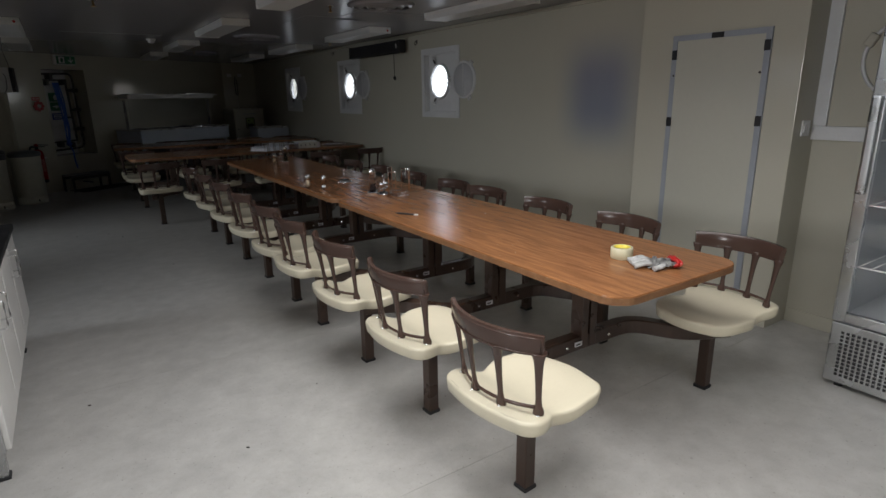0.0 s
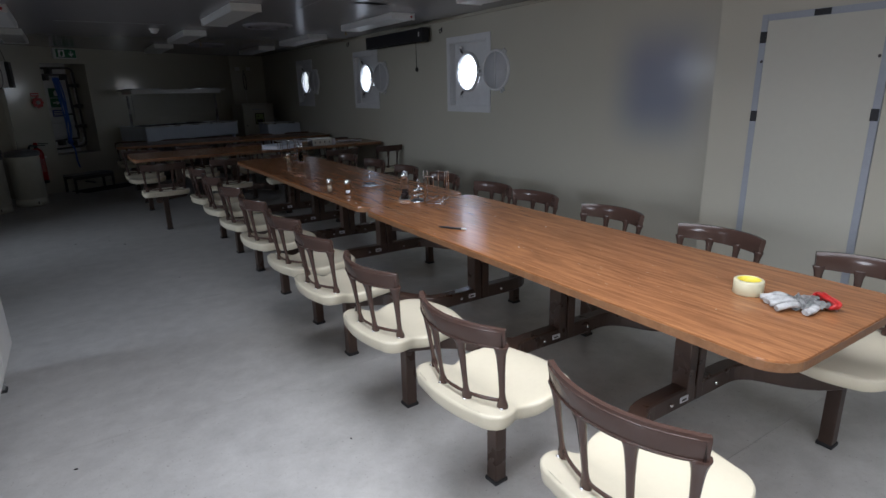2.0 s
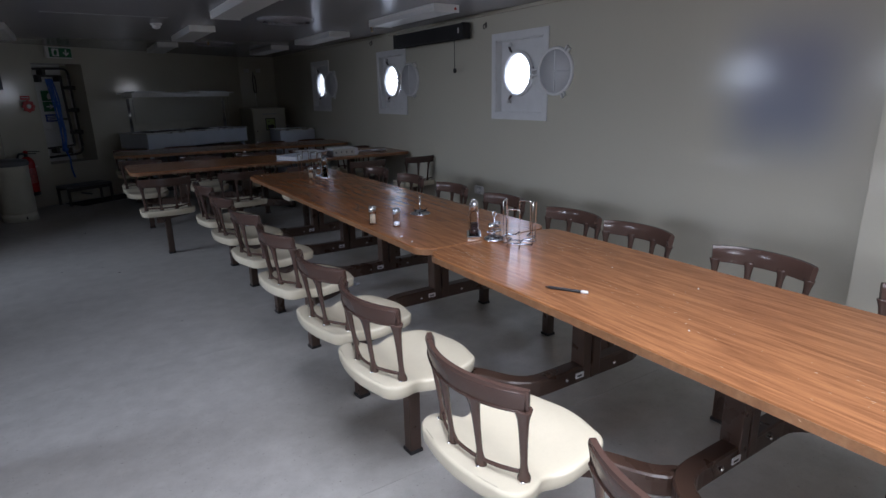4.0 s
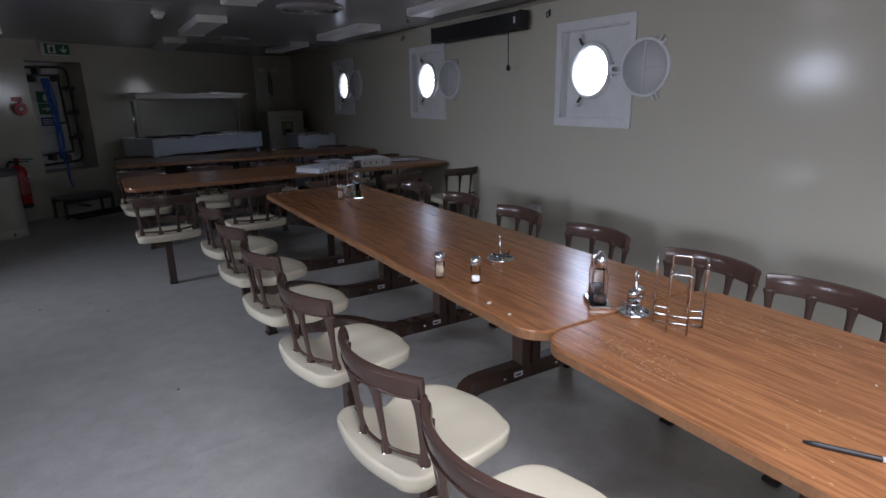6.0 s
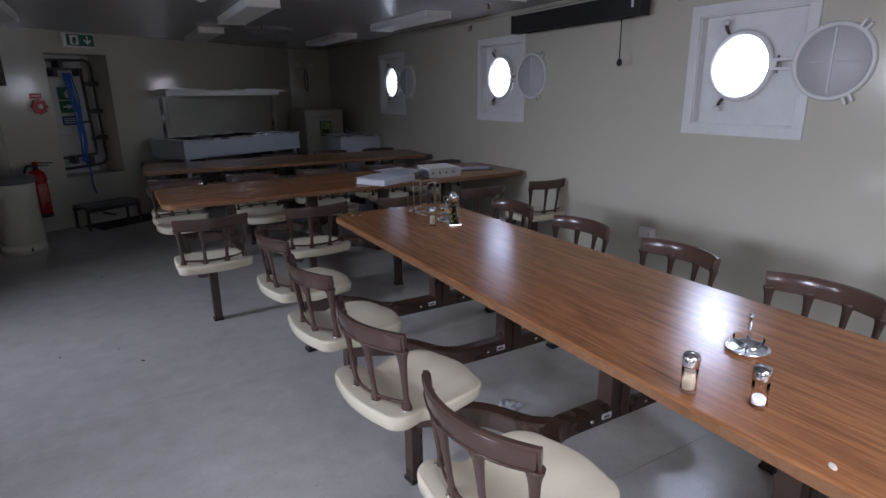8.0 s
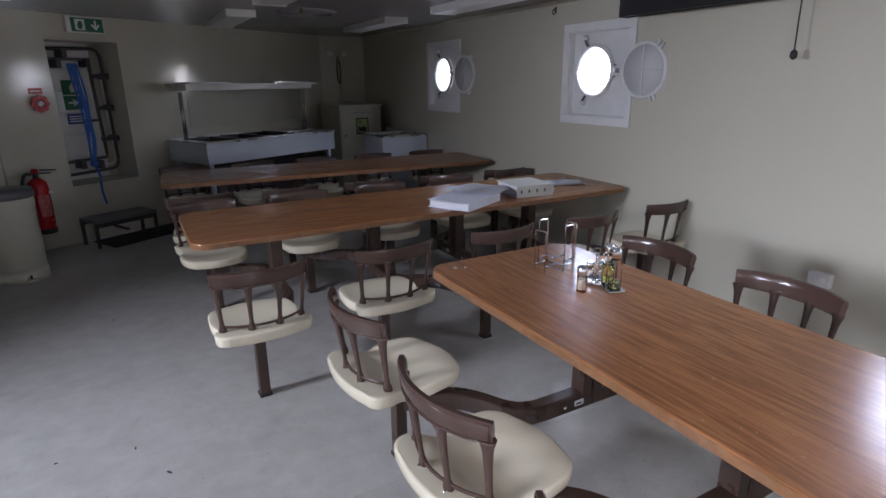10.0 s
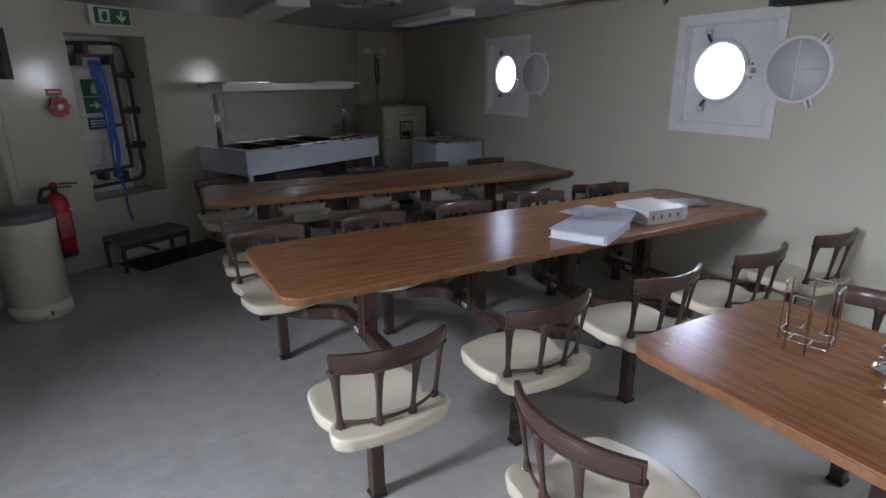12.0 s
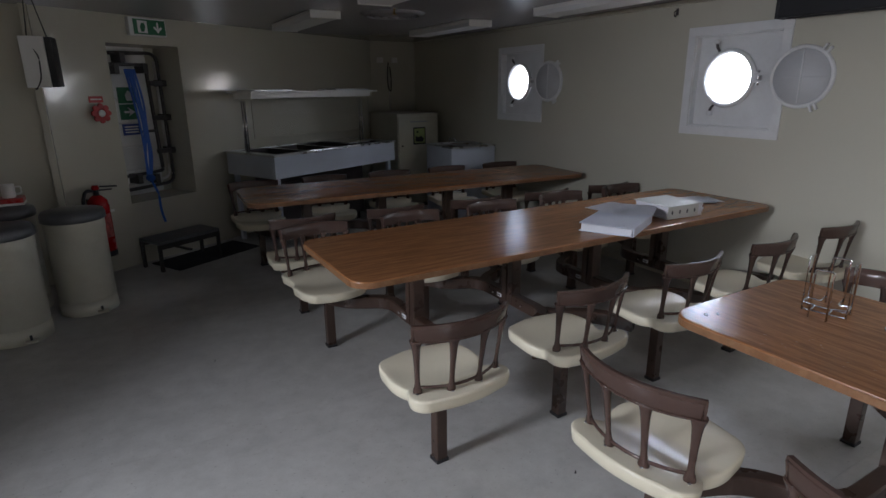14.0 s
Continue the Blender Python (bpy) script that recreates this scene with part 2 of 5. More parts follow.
def bend(points, radius=0.06, steps=5):
    """Round the corners of a path."""
    pts = [Vector(p) for p in points]
    out = [pts[0]]
    for a, p, c in zip(pts, pts[1:], pts[2:]):
        r = min(radius, (a - p).length * 0.45, (c - p).length * 0.45)
        s, e = p + (a - p).normalized() * r, p + (c - p).normalized() * r
        for i in range(steps + 1):
            t = i / steps
            out.append(s * (1 - t) ** 2 + p * 2 * t * (1 - t) + e * t * t)
    return out + [pts[-1]]


def prism(outline, z0, z1, bm=None, m=None):
    """An upright prism over a flat outline."""
    b = bmesh.new()
    lo = [b.verts.new((x, y, z0)) for x, y in outline]
    hi = [b.verts.new((x, y, z1)) for x, y in outline]
    n = len(outline)
    for i in range(n):
        b.faces.new((lo[i], lo[(i + 1) % n], hi[(i + 1) % n], hi[i]))
    b.faces.new(lo[::-1])
    b.faces.new(hi)
    bmesh.ops.recalc_face_normals(b, faces=b.faces)
    return join(bm, b, m)


def rounded_rect(x0, x1, y0, y1, r, n=8):
    out = []
    for cx, cy, a0 in ((x1 - r, y1 - r, 0), (x0 + r, y1 - r, 90), (x0 + r, y0 + r, 180), (x1 - r, y0 + r, 270)):
        out += [(cx + r * math.cos(radians(a0 + 90 * i / n)), cy + r * math.sin(radians(a0 + 90 * i / n))) for i in range(n + 1)]
    return out


def structure(name, bm, mat, label, category):
    return tagged(part(name, bm, mat), label, category, kind="structure")


# ---------------- large structure ----------------
WM = Matrix.Translation((*WA, 0)) @ Matrix.Rotation(math.atan2(WD.y, WD.x), 4, "Z")   # x along the end wall, y into it
ALC = (0.545, 1.225, 0.57, 1.945)     # opening of the escape recess in the end wall
structure("floor", box(LX - 0.2, WX + 0.4, RY - 0.2, 13.5, -0.2, -0.004), M_FLOOR, "pale grey speckled vinyl floor, scuffed and glossy", "floor")
# four slabs leave an unseen opening, added only for the overhead fill lamp
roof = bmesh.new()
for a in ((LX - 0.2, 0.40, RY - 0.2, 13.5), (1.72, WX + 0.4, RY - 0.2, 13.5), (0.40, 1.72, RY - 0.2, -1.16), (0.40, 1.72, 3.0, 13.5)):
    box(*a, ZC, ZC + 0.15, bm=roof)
structure("ceiling", roof, M_CEIL, "off-white glossy painted metal ceiling panels with an added unseen opening", "ceiling")


def pierced_wall(bm, x0, x1, spans, z0, z1, y0, y1, m=None):
    """A wall along y with openings that run through it from z0 to z1."""
    cuts = [y0] + [v for s in spans for v in s] + [y1]
    for a, c in zip(cuts[::2], cuts[1::2]):
        box(x0, x1, a, c, 0, ZC, bm=bm, m=m)
    for a, c in spans:
        box(x0, x1, a, c, 0, z0, bm=bm, m=m)
        box(x0, x1, a, c, z1, ZC, bm=bm, m=m)
    return bm


side = pierced_wall(bmesh.new(), WX, WX + 0.12, [(y - BOX, y + BOX) for y in HOLES], HZ - BOX, HZ + BOX, 2.66, 13.2)
structure("wall_east", side, M_WALL, "cream painted steel side wall with square porthole boxes", "wall")
structure("wall_door_block", box(3.53, WX + 0.25, 1.58, 2.66, 0, ZC, 0.004), M_WALL, "cream painted wall block around a taped-up door", "wall")
structure("wall_fridge_side", box(WX, WX + 0.25, RY, 1.58, 0, ZC), M_WALL, "cream painted wall behind the display fridge", "wall")
wall = pierced_wall(bmesh.new(), -0.40, 0, [(ALC[0], ALC[1])], ALC[2], ALC[3], 0, (WB - WA).length, m=WM @ Matrix(((0, 1, 0, 0), (-1, 0, 0, 0), (0, 0, 1, 0), (0, 0, 0, 1))))
bmesh.ops.recalc_face_normals(wall, faces=wall.faces)
structure("wall_end", wall, M_WALL, "cream glossy end wall with a recessed escape hatch", "wall")
structure("wall_recess_back", box(ALC[0] - 0.1, ALC[1] + 0.1, 0.40, 0.45, ALC[2] - 0.1, ALC[3] + 0.1, m=WM), M_WHITE, "white back of the escape recess", "wall")
structure("wall_corner", box(3.10, WX + 0.25, 13.06, 13.2, 0, ZC), M_WALL, "cream wall in the far corner", "wall")
structure("wall_bins", box(LX, -0.55, 10.94, 11.1, 0, ZC, 0.004), M_WALL, "cream wall beside the waste bins", "wall")
structure("wall_west", box(LX - 0.15, LX, RY, 11.0, 0, ZC), M_WALL, "cream wall opposite the portholes", "wall")
structure("wall_south", box(LX - 0.1, WX + 0.2, RY - 0.12, RY, 0, ZC), M_WALL, "cream wall behind the entrance", "wall")


# ---------------- dining tables ----------------
def dining_table(n, m, mat, label, half=0.385, pitch=0.66):
    """n seats a side; local y runs along the table from its first end, local x across; origin at that end's middle."""
    first = 0.17
    length = first * 2 + pitch * (n - 1) + 0.14
    t = thing("dining_table", m, label, "table", "mess tables")
    bm = prism(rounded_rect(-half, half, 0, length, 0.10), TOP - 0.034, TOP)
    round_off(bm, 0.006, 2, 60)
    part("tabletop", bm, mat, t)
    band = prism(rounded_rect(-half - 0.0015, half + 0.0015, -0.0015, length + 0.0015, 0.1015), TOP - 0.033, TOP - 0.007)
    part("edge_band", band, M_EDGE, t, "lighter worn edge band")
    hubs = [first + pitch * (i + 0.5) for i in range(n - 1)]
    for i, y in enumerate(hubs):
        post = bmesh.new()
        box(-0.05, -0.006, y - 0.035, y + 0.035, 0.30, TOP - 0.06, 0.004, post)
        box(0.006, 0.05, y - 0.035, y + 0.035, 0.30, TOP - 0.06, 0.004, post)
        part("post", post, M_STEEL, t)
        part("table_plate", box(-0.17, 0.17, y - 0.06, y + 0.06, TOP - 0.06, TOP - 0.034, 0.004), M_STEEL, t)
        lo = i < (n - 1) / 2 - 0.01
        targets = [i if lo else i + 1]
        if n % 2 == 0 and i == n // 2 - 1:
            targets = [i, i + 1]
        if n % 2 and i == n // 2 - 1:
            targets = [i, i + 1]
        for order, k in enumerate(targets):
            s = first + pitch * k
            for sx in (-1, 1):
                path = bend([(0, y, 0.325), (sx * 0.33, y, 0.325), (sx * 0.45, y + (s - y) * 0.72, 0.325), (sx * 0.66, s, 0.325)], 0.10)
                if order:
                    path = [(sx * 0.31, y, 0.322)] + [(p.x, p.y, 0.322) for p in path[2:]]
                part("beam", sweep(path, oblong(0.062, 0.072)), M_STEEL, t)
        tag = box(-0.092, -0.048, y - 0.0395, y - 0.035, 0.318, 0.340)
        sticker = part("inventory_tag", tag, M_PAPER, t, "small white inventory sticker")
        part("text_bar", box(-0.086, -0.060, y - 0.0405, y - 0.0395, 0.325, 0.332), M_BLACK, sticker)
        for dx in (-0.14, 0.14):
            part("bolt", turned([(0.008, 0), (0.008, 0.006), (0.004, 0.009)], 8, None, pose(dx, y - 0.031, 0.325, 90, 0, 0)), M_CHROME, t)
    return t


def chair_model():
    """Pedestal chair facing local +x; origin on the floor under its leg."""
    c = thing("mess_chair", pose(0, 0, 0), "cream moulded seat and brown curved back on a brown pedestal leg", "chair", "mess chairs")
    leg = box(-0.026, 0.026, -0.026, 0.026, 0.012, 0.382, 0.005)
    part("leg", leg, M_STEEL, c)
    foot = bmesh.new()
    box(-0.031, 0.031, -0.031, 0.031, 0, 0.016, 0.004, foot)
    part("foot", foot, M_RUBBER, c, "black foot cap")
    part("seat_plate", box(-0.10, 0.10, -0.09, 0.09, 0.366, 0.380, 0.004), M_STEEL, c)
    # seat: a dished top grown into a rounded, slightly tapering skirt
    nx, ny = 30, 18
    b = bmesh.new()

    def half(u):
        x = -0.215 + 0.445 * u
        w = 0.208 - 0.030 * math.exp(-((x + 0.055) / 0.055) ** 2) + 0.012 * math.exp(-((x + 0.15) / 0.06) ** 2) - 0.02 * max(0, (x - 0.05) / 0.18)
        back = max(0.0, 1 - (x + 0.215) / 0.055)
        front = max(0.0, (x - 0.13) / 0.10)
        return x, w - 0.055 * (1 - math.sqrt(max(0, 1 - min(1, back) ** 2))) - 0.075 * (1 - math.sqrt(max(0, 1 - min(1, front) ** 2)))

    def height(x, v):
        dish = 0.022 * math.exp(-((x - 0.03) / 0.11) ** 2) * (1 - v * v)
        rear = 0.018 / (1 + math.exp((x + 0.09) / 0.018))
        waist = 0.014 * math.exp(-((x + 0.03) / 0.06) ** 2) * v * v
        return 0.434 + rear - dish - waist - 0.010 * max(0, (x - 0.14) / 0.09) ** 2

    top = []
    for i in range(nx + 1):
        u = (1 - math.cos(math.pi * i / nx)) / 2
        x, w = half(u)
        bow = (-0.022 if u < 0.5 else 0.022) * abs(1 - 2 * u) ** 2
        top.append([b.verts.new((x + bow * (1 - v * v), w * v, height(x, v))) for v in (2 * j / ny - 1 for j in range(ny + 1))])
    for i in range(nx):
        for j in range(ny):
            b.faces.new((top[i][j], top[i + 1][j], top[i + 1][j + 1], top[i][j + 1]))
    loop = [top[i][0] for i in range(nx)] + [top[nx][j] for j in range(ny)] + [top[i][ny] for i in range(nx, 0, -1)] + [top[0][j] for j in range(ny, 0, -1)]
    count = len(loop)
    spots = [v.co.copy() for v in loop]
    outs = []
    for i in range(count):
        d = (spots[(i + 2) % count] - spots[i - 2]).to_2d().normalized()
        outs.append(Vector((d.y, -d.x, 0)))
    last = loop
    for out, drop in ((0.0035, 0.001), (0.0065, 0.0035), (0.0085, 0.007), (0.009, 0.012), (0.007, 0.030), (0.004, 0.049), (0.001, 0.052), (-0.02, 0.053)):
        ring_ = [b.verts.new(p + o * out - Vector((0, 0, drop))) for p, o in zip(spots, outs)]
        for i in range(count):
            k = (i + 1) % count
            b.faces.new((last[i], ring_[i], ring_[k], last[k]))
        last = ring_
    b.faces.new(last)
    bmesh.ops.recalc_face_normals(b, faces=b.faces)
    for f in b.faces:
        f.smooth = len(f.verts) == 4
    for v in b.verts:
        v.co.x, v.co.y, v.co.z = v.co.x * 0.98 - 0.012, v.co.y * 1.0, v.co.z + 0.008
    part("seat", b, M_CREAM, c)

    def arc(a, r=0.350, cx=0.129):
        return cx - r * math.cos(a), r * math.sin(a)

    # back rail: a tall curved band, leaning back, its ends drawn up a little
    n = 18
    b = bmesh.new()
    rings = []
    for i in range(n + 1):
        a = radians(-36.5 + 73 * i / n)
        out = Vector((-math.cos(a), math.sin(a), 0))
        x, y = arc(a)
        e = abs(2 * i / n - 1)
        hgt = 0.078 - 0.008 * e ** 4
        z0 = 0.672 + 0.005 * e ** 3
        p = Vector((x, y, 0))
        lean = 0.10
        sec = [(0, 0), (0.018, 0.004), (0.020, hgt * 0.5), (0.022, hgt - 0.012), (0.018, hgt), (0.004, hgt), (-0.002, hgt - 0.012), (-0.004, hgt * 0.5)]
        rings.append([b.verts.new(p + out * (s + lean * t) + Vector((0, 0, z0 + t))) for s, t in sec])
    for lo, hi in zip(rings, rings[1:]):
        for k in range(8):
            b.faces.new((lo[k], lo[(k + 1) % 8], hi[(k + 1) % 8], hi[k]))
    b.faces.new(rings[0][::-1])
    b.faces.new(rings[-1])
    bmesh.ops.recalc_face_normals(b, faces=b.faces)
    for f in b.faces:
        f.smooth = len(f.verts) == 4
    for e in b.edges:
        if len(e.link_faces) == 2 and e.calc_face_angle(0) > radians(40):
            e.smooth = False
    part("back_rail", b, M_BROWN, c)
    # raised bead round the outer face of the rail
    rim = []
    for t in (0.012, 0.066):
        for i in range(17):
            a = radians((-35 + 70 * i / 16) * (1 if t < 0.05 else -1))
            x, y = arc(a, 0.370 + 0.10 * t)
            rim.append((x, y, 0.673 + t))
    part("bead", wire(rim + rim[:1], 0.0028, None, 6), M_BROWN, c)
    lower = []
    for i in range(13):
        a = radians(-33 + 66 * i / 12)
        x, y = arc(a, 0.331)
        lower.append((x, y, 0.486 - 0.008 * math.cos(a * 2)))
    part("lower_rail", sweep(lower, oblong(0.009, 0.013, 0.003), smooth=True), M_BROWN, c)
    for deg in (-34, -11.3, 11.3, 34):
        a = radians(deg)
        x0, y0 = arc(a, 0.328)
        x1, y1 = arc(a, 0.359)
        base, head = Vector((x0, y0, 0.456)), Vector((x1, y1, 0.684))
        pts = [base.lerp(head, k) for k in (0, 0.04, 0.08, 0.14, 0.25, 0.55, 0.78, 0.88, 0.94, 0.98, 1.02)]
        part("spindle", sweep(pts, oblong(0.030, 0.020, 0.006), smooth=True, up=(-math.cos(a), math.sin(a), 0), scales=[1.15, 1.2, 1.1, 0.78, 0.64, 0.74, 0.92, 1.08, 1.3, 1.5, 1.6]), M_BROWN, c)
        part("screw_cap", turned([(0.007, 0), (0.007, 0.004), (0.003, 0.007)], 8, None, pose(x0 - 0.014 * math.cos(a), y0 + 0.014 * math.sin(a), 0.456)), M_CHROME, c)
    return c


def mess_row(first, step, n, rz, model):
    for i in range(n):
        p = Vector(first) + Vector(step) * i
        copy_thing(model, pose(p.x, p.y, 0, 0, 0, rz + random.uniform(-1.5, 1.5)))


TX = 1.95
dining_table(4, pose(TX, 1.155, 0), M_TOP_Y, "long oak laminate mess table with rounded corners, brown frame", 0.395)
dining_table(5, pose(TX, 3.625, 0), M_TOP_Y, "long oak laminate mess table set with condiments", 0.395)
dining_table(5, pose(0.675, 8.055, 0, 0, 0, -90), M_TOP_Y, "oak laminate mess table with binders and papers on it", 0.425, 0.655)
dining_table(5, pose(0.665, 10.02, 0, 0, 0, -93.7), M_TOP_Y, "bare oak laminate mess table before the serving counter", 0.40, 0.655)
model = chair_model()
rows = [((1.308, 1.336, 0), (-0.006, 0.654, 0), 4, 3), ((2.55, 1.385, 0), (0, 0.66, 0), 4, 181),
        ((1.30, 3.83, 0), (0.001, 0.674, 0), 5, 6), ((2.56, 3.84, 0), (0, 0.657, 0), 5, 180),
        ((0.901, 7.32, 0), (0.680, 0, 0), 5, 92), ((0.87, 8.64, 0), (0.668, 0, 0), 5, 270),
        ((0.885, 9.27, 0), (0.664, -0.04, 0), 5, 87), ((0.90, 10.57, 0), (0.660, -0.04, 0), 5, 267)]
for first, step, n, rz in rows:
    mess_row(first, step, n, rz, model)
for o in [*model.children_recursive, model]:
    bpy.data.objects.remove(o)


# ---------------- portholes ----------------
M_PORT = material("porthole_paint", (0.70, 0.70, 0.70), 0.34, var=0.05, scale=9, fine=90, bump=0.05, stain=(12, 0.25, (0.48, 0.45, 0.40)))
M_DARK = material("dark_grease", (0.06, 0.05, 0.05), 0.5)
M_PANEL = material("dull_white_panel", (0.52, 0.52, 0.53), 0.45, var=0.05, scale=6, fine=60, stain=(8, 0.2, (0.40, 0.38, 0.36)))


def plate_with_hole(half_y, half_z, cy, cz, r, x0, x1, n=48):
    """An upright plate across x with a round hole."""
    b = bmesh.new()

    def outer(a):
        dy, dz = math.cos(a), math.sin(a)
        k = min((half_y - cy if dy > 0 else half_y + cy) / max(abs(dy), 1e-6), (half_z - cz if dz > 0 else half_z + cz) / max(abs(dz), 1e-6))
        return cy + dy * k, cz + dz * k
    angles = [2 * math.pi * i / n for i in range(n)]
    angles += [math.atan2(sz * half_z - cz, sy * half_y - cy) % (2 * math.pi) for sy in (-1, 1) for sz in (-1, 1)]
    angles = sorted(set(angles))
    rows = []
    for x in (x0, x1):
        rows.append([b.verts.new((x, cy + r * math.cos(a), cz + r * math.sin(a))) for a in angles])
        rows.append([b.verts.new((x, *outer(a))) for a in angles])
    m = len(angles)
    for p, q in ((0, 1), (3, 2), (2, 0)):
        for i in range(m):
            b.faces.new((rows[p][i], rows[p][(i + 1) % m], rows[q][(i + 1) % m], rows[q][i]))
    bmesh.ops.recalc_face_normals(b, faces=b.faces)
    return b


def porthole(index, y, deadlight=True):
    w = thing(f"window_{index}", pose(WX, y, HZ), "white square porthole box with round glass and open storm cover", "window", "portholes", "structure")
    trim = bmesh.new()
    o, i = BOX + 0.060, BOX - 0.002
    for a in ((-o, o, i, o), (-o, o, -o, -i), (-o, -i, -i, i), (i, o, -i, i)):
        box(-0.014, 0.0, a[0], a[1], a[2], a[3], 0.003, trim)
    part("window_frame", trim, M_PORT, w)
    lining = bmesh.new()
    for a in ((-i, i, i - 0.008, i), (-i, i, -i, -i + 0.008), (-i, -i + 0.008, -i, i), (i - 0.008, i, -i, i)):
        box(0.0, 0.066, a[0], a[1], a[2], a[3], 0, lining)
    part("lining", lining, M_PORT, w)
    gy, gz, r = GY, GZ, 0.182
    part("back_plate", plate_with_hole(i, i, gy, gz, r, 0.055, 0.063), M_PORT, w)
    # turned rings stand across x
    lie = pose(-0.063, gy, gz, 0, -90, 0)
    part("rim", turned([(r - 0.004, -0.12), (r + 0.022, -0.10), (r + 0.026, -0.085), (r + 0.016, -0.070), (r + 0.003, -0.072), (r - 0.004, -0.08)], 48, None, lie, closed=True), M_PORT, w, "white cast porthole rim")
    pane = part("pane", turned([(r - 0.005, -0.112), (r - 0.005, -0.104)], 48, None, lie, smooth=False), M_GLASS, w)
    pane.visible_shadow = False
    # two swing bolts with wing nuts on the far side
    for ang in (118, 242):
        c, s = math.cos(radians(ang)), math.sin(radians(ang))
        sz = gz + s * (r + 0.03)
        sy = gy + abs(c) * (r + 0.035)
        bolt = bmesh.new()
        sweep([(0.045, sy, sz), (0.025, sy + 0.01, sz + 0.030 * (1 if s > 0 else -1)), (0.015, sy + 0.012, sz + 0.060 * (1 if s > 0 else -1))], ring(0.010, 8), bolt)
        part("swing_bolt", bolt, M_DARK, w, "dark greasy swing bolt")
        nut = turned([(0.020, -0.012), (0.024, 0), (0.016, 0.020)], 12, None, pose(0.015, sy + 0.012, sz + 0.066 * (1 if s > 0 else -1), 0, 0, 0))
        part("wing_nut", nut, M_PORT, w)
    hinge = box(0.0, 0.055, gy - 0.235, gy - 0.200, gz - 0.030, gz + 0.030, 0.005)
    box(-0.025, 0.02, -0.32, gy - 0.215, gz - 0.034, gz - 0.016, 0.004, hinge)
    box(-0.025, 0.02, -0.32, gy - 0.215, gz + 0.016, gz + 0.034, 0.004, hinge)
    part("hinge", hinge, M_PORT, w)
    pin = turned([(0.008, -0.05), (0.008, 0.05)], 10, None, pose(0.0, gy - 0.245, gz))
    part("hinge_pin", pin, M_CHROME, w)
    if deadlight:
        dy = -0.490
        face = pose(-0.018, dy, gz, 0, -90, 4)
        R = 0.186
        part("storm_cover", turned([(0.0005, -0.008), (R - 0.012, -0.008), (R - 0.012, 0.004), (0.0005, 0.008)], 48, None, face), M_PANEL, w, "grey-white round storm cover with cross ribs")
        part("cover_rim", turned([(R - 0.014, -0.018), (R + 0.010, -0.018), (R + 0.014, 0.0), (R + 0.006, 0.018), (R - 0.010, 0.016)], 48, None, face, closed=True), M_PORT, w)
        ribs = box(0.003, 0.011, -R + 0.02, R - 0.02, -0.004, 0.004, 0.001, None, pose(-0.034, dy, gz))
        part("rib", ribs, M_PANEL, w)
        part("rib", box(0.003, 0.011, -0.004, 0.004, -R + 0.02, R - 0.02, 0.001, None, pose(-0.035, dy, gz)), M_PORT, w)
        for ang in (52, -62):
            c, s = math.cos(radians(ang)), math.sin(radians(ang))
            lug = bmesh.new()
            for k in (-1, 1):
                box(-0.012, 0.014, R + 0.004, R + 0.050, k * 0.016 - 0.007, k * 0.016 + 0.007, 0.004, lug, pose(-0.018, dy, gz) @ Matrix.Rotation(radians(180 - ang), 4, "X"))
            part("lug", lug, M_PORT, w)
    return w


for k, y in enumerate(HOLES):
    porthole(k + 1, y)

# the closed porthole panel above the fridge
w = thing("window_4", pose(WX, 1.15, 1.60), "cream plate over a blanked porthole with dogs", "window", "", "structure")
trim = bmesh.new()
for a in ((-0.44, 0.44, 0.36, 0.44), (-0.44, 0.44, -0.44, -0.36), (-0.44, -0.36, -0.36, 0.36), (0.36, 0.44, -0.36, 0.36)):
    box(-0.030, 0.0, a[0], a[1], a[2], a[3], 0.006, trim)
part("window_frame", trim, M_PORT, w)
part("back_plate", box(-0.012, 0.0, -0.36, 0.36, -0.36, 0.36, 0.003), M_WALL, w)
part("rim", turned([(0.19, 0.014), (0.205, 0.014), (0.208, 0.030), (0.192, 0.030)], 48, None, pose(0, 0.03, 0.0, 0, -90, 0), closed=True), M_PORT, w)
for ang in (60, 180, 300):
    c, s = math.cos(radians(ang)), math.sin(radians(ang))
    part("dog", box(-0.045, -0.012, -0.035, 0.035, 0.175, 0.225, 0.010, None, pose(0, 0.03, 0) @ Matrix.Rotation(radians(ang), 4, "X")), M_WALL, w, "cast clamp")


# ---------------- taped-up door, wall things by the start ----------------
M_DOOR = material("door_paint", (0.52, 0.505, 0.43), 0.34, var=0.03, scale=2, fine=30, bump=0.02)
d = thing("door_1", pose(3.53, 2.08, 0), "flush cream door sealed with grey tape all round", "door", "", "structure")
part("leaf", box(-0.012, 0.0, -0.295, 0.295, 0.02, 1.785, 0.003), M_DOOR, d)
for a in ((-0.32, -0.285, 0.02, 1.80), (0.285, 0.32, 0.02, 1.80), (-0.285, 0.285, 1.765, 1.80)):
    part("tape_strip", box(-0.0155, -0.0005, a[0], a[1], a[2], a[3], 0.001), M_TRIM, d, "grey sealing tape")
for yy, zz in ((0.30, 1.68), (-0.30, 1.70), (0.30, 1.25), (-0.30, 1.27)):
    part("tape_patch", box(-0.0175, -0.0155, yy - 0.018, yy + 0.018, zz - 0.030, zz + 0.030), M_BLACK, d, "black tape patch")
part("tape_patch", box(-0.0175, -0.0155, -0.03, 0.05, 1.766, 1.798), M_BLACK, d, "black tape patch")
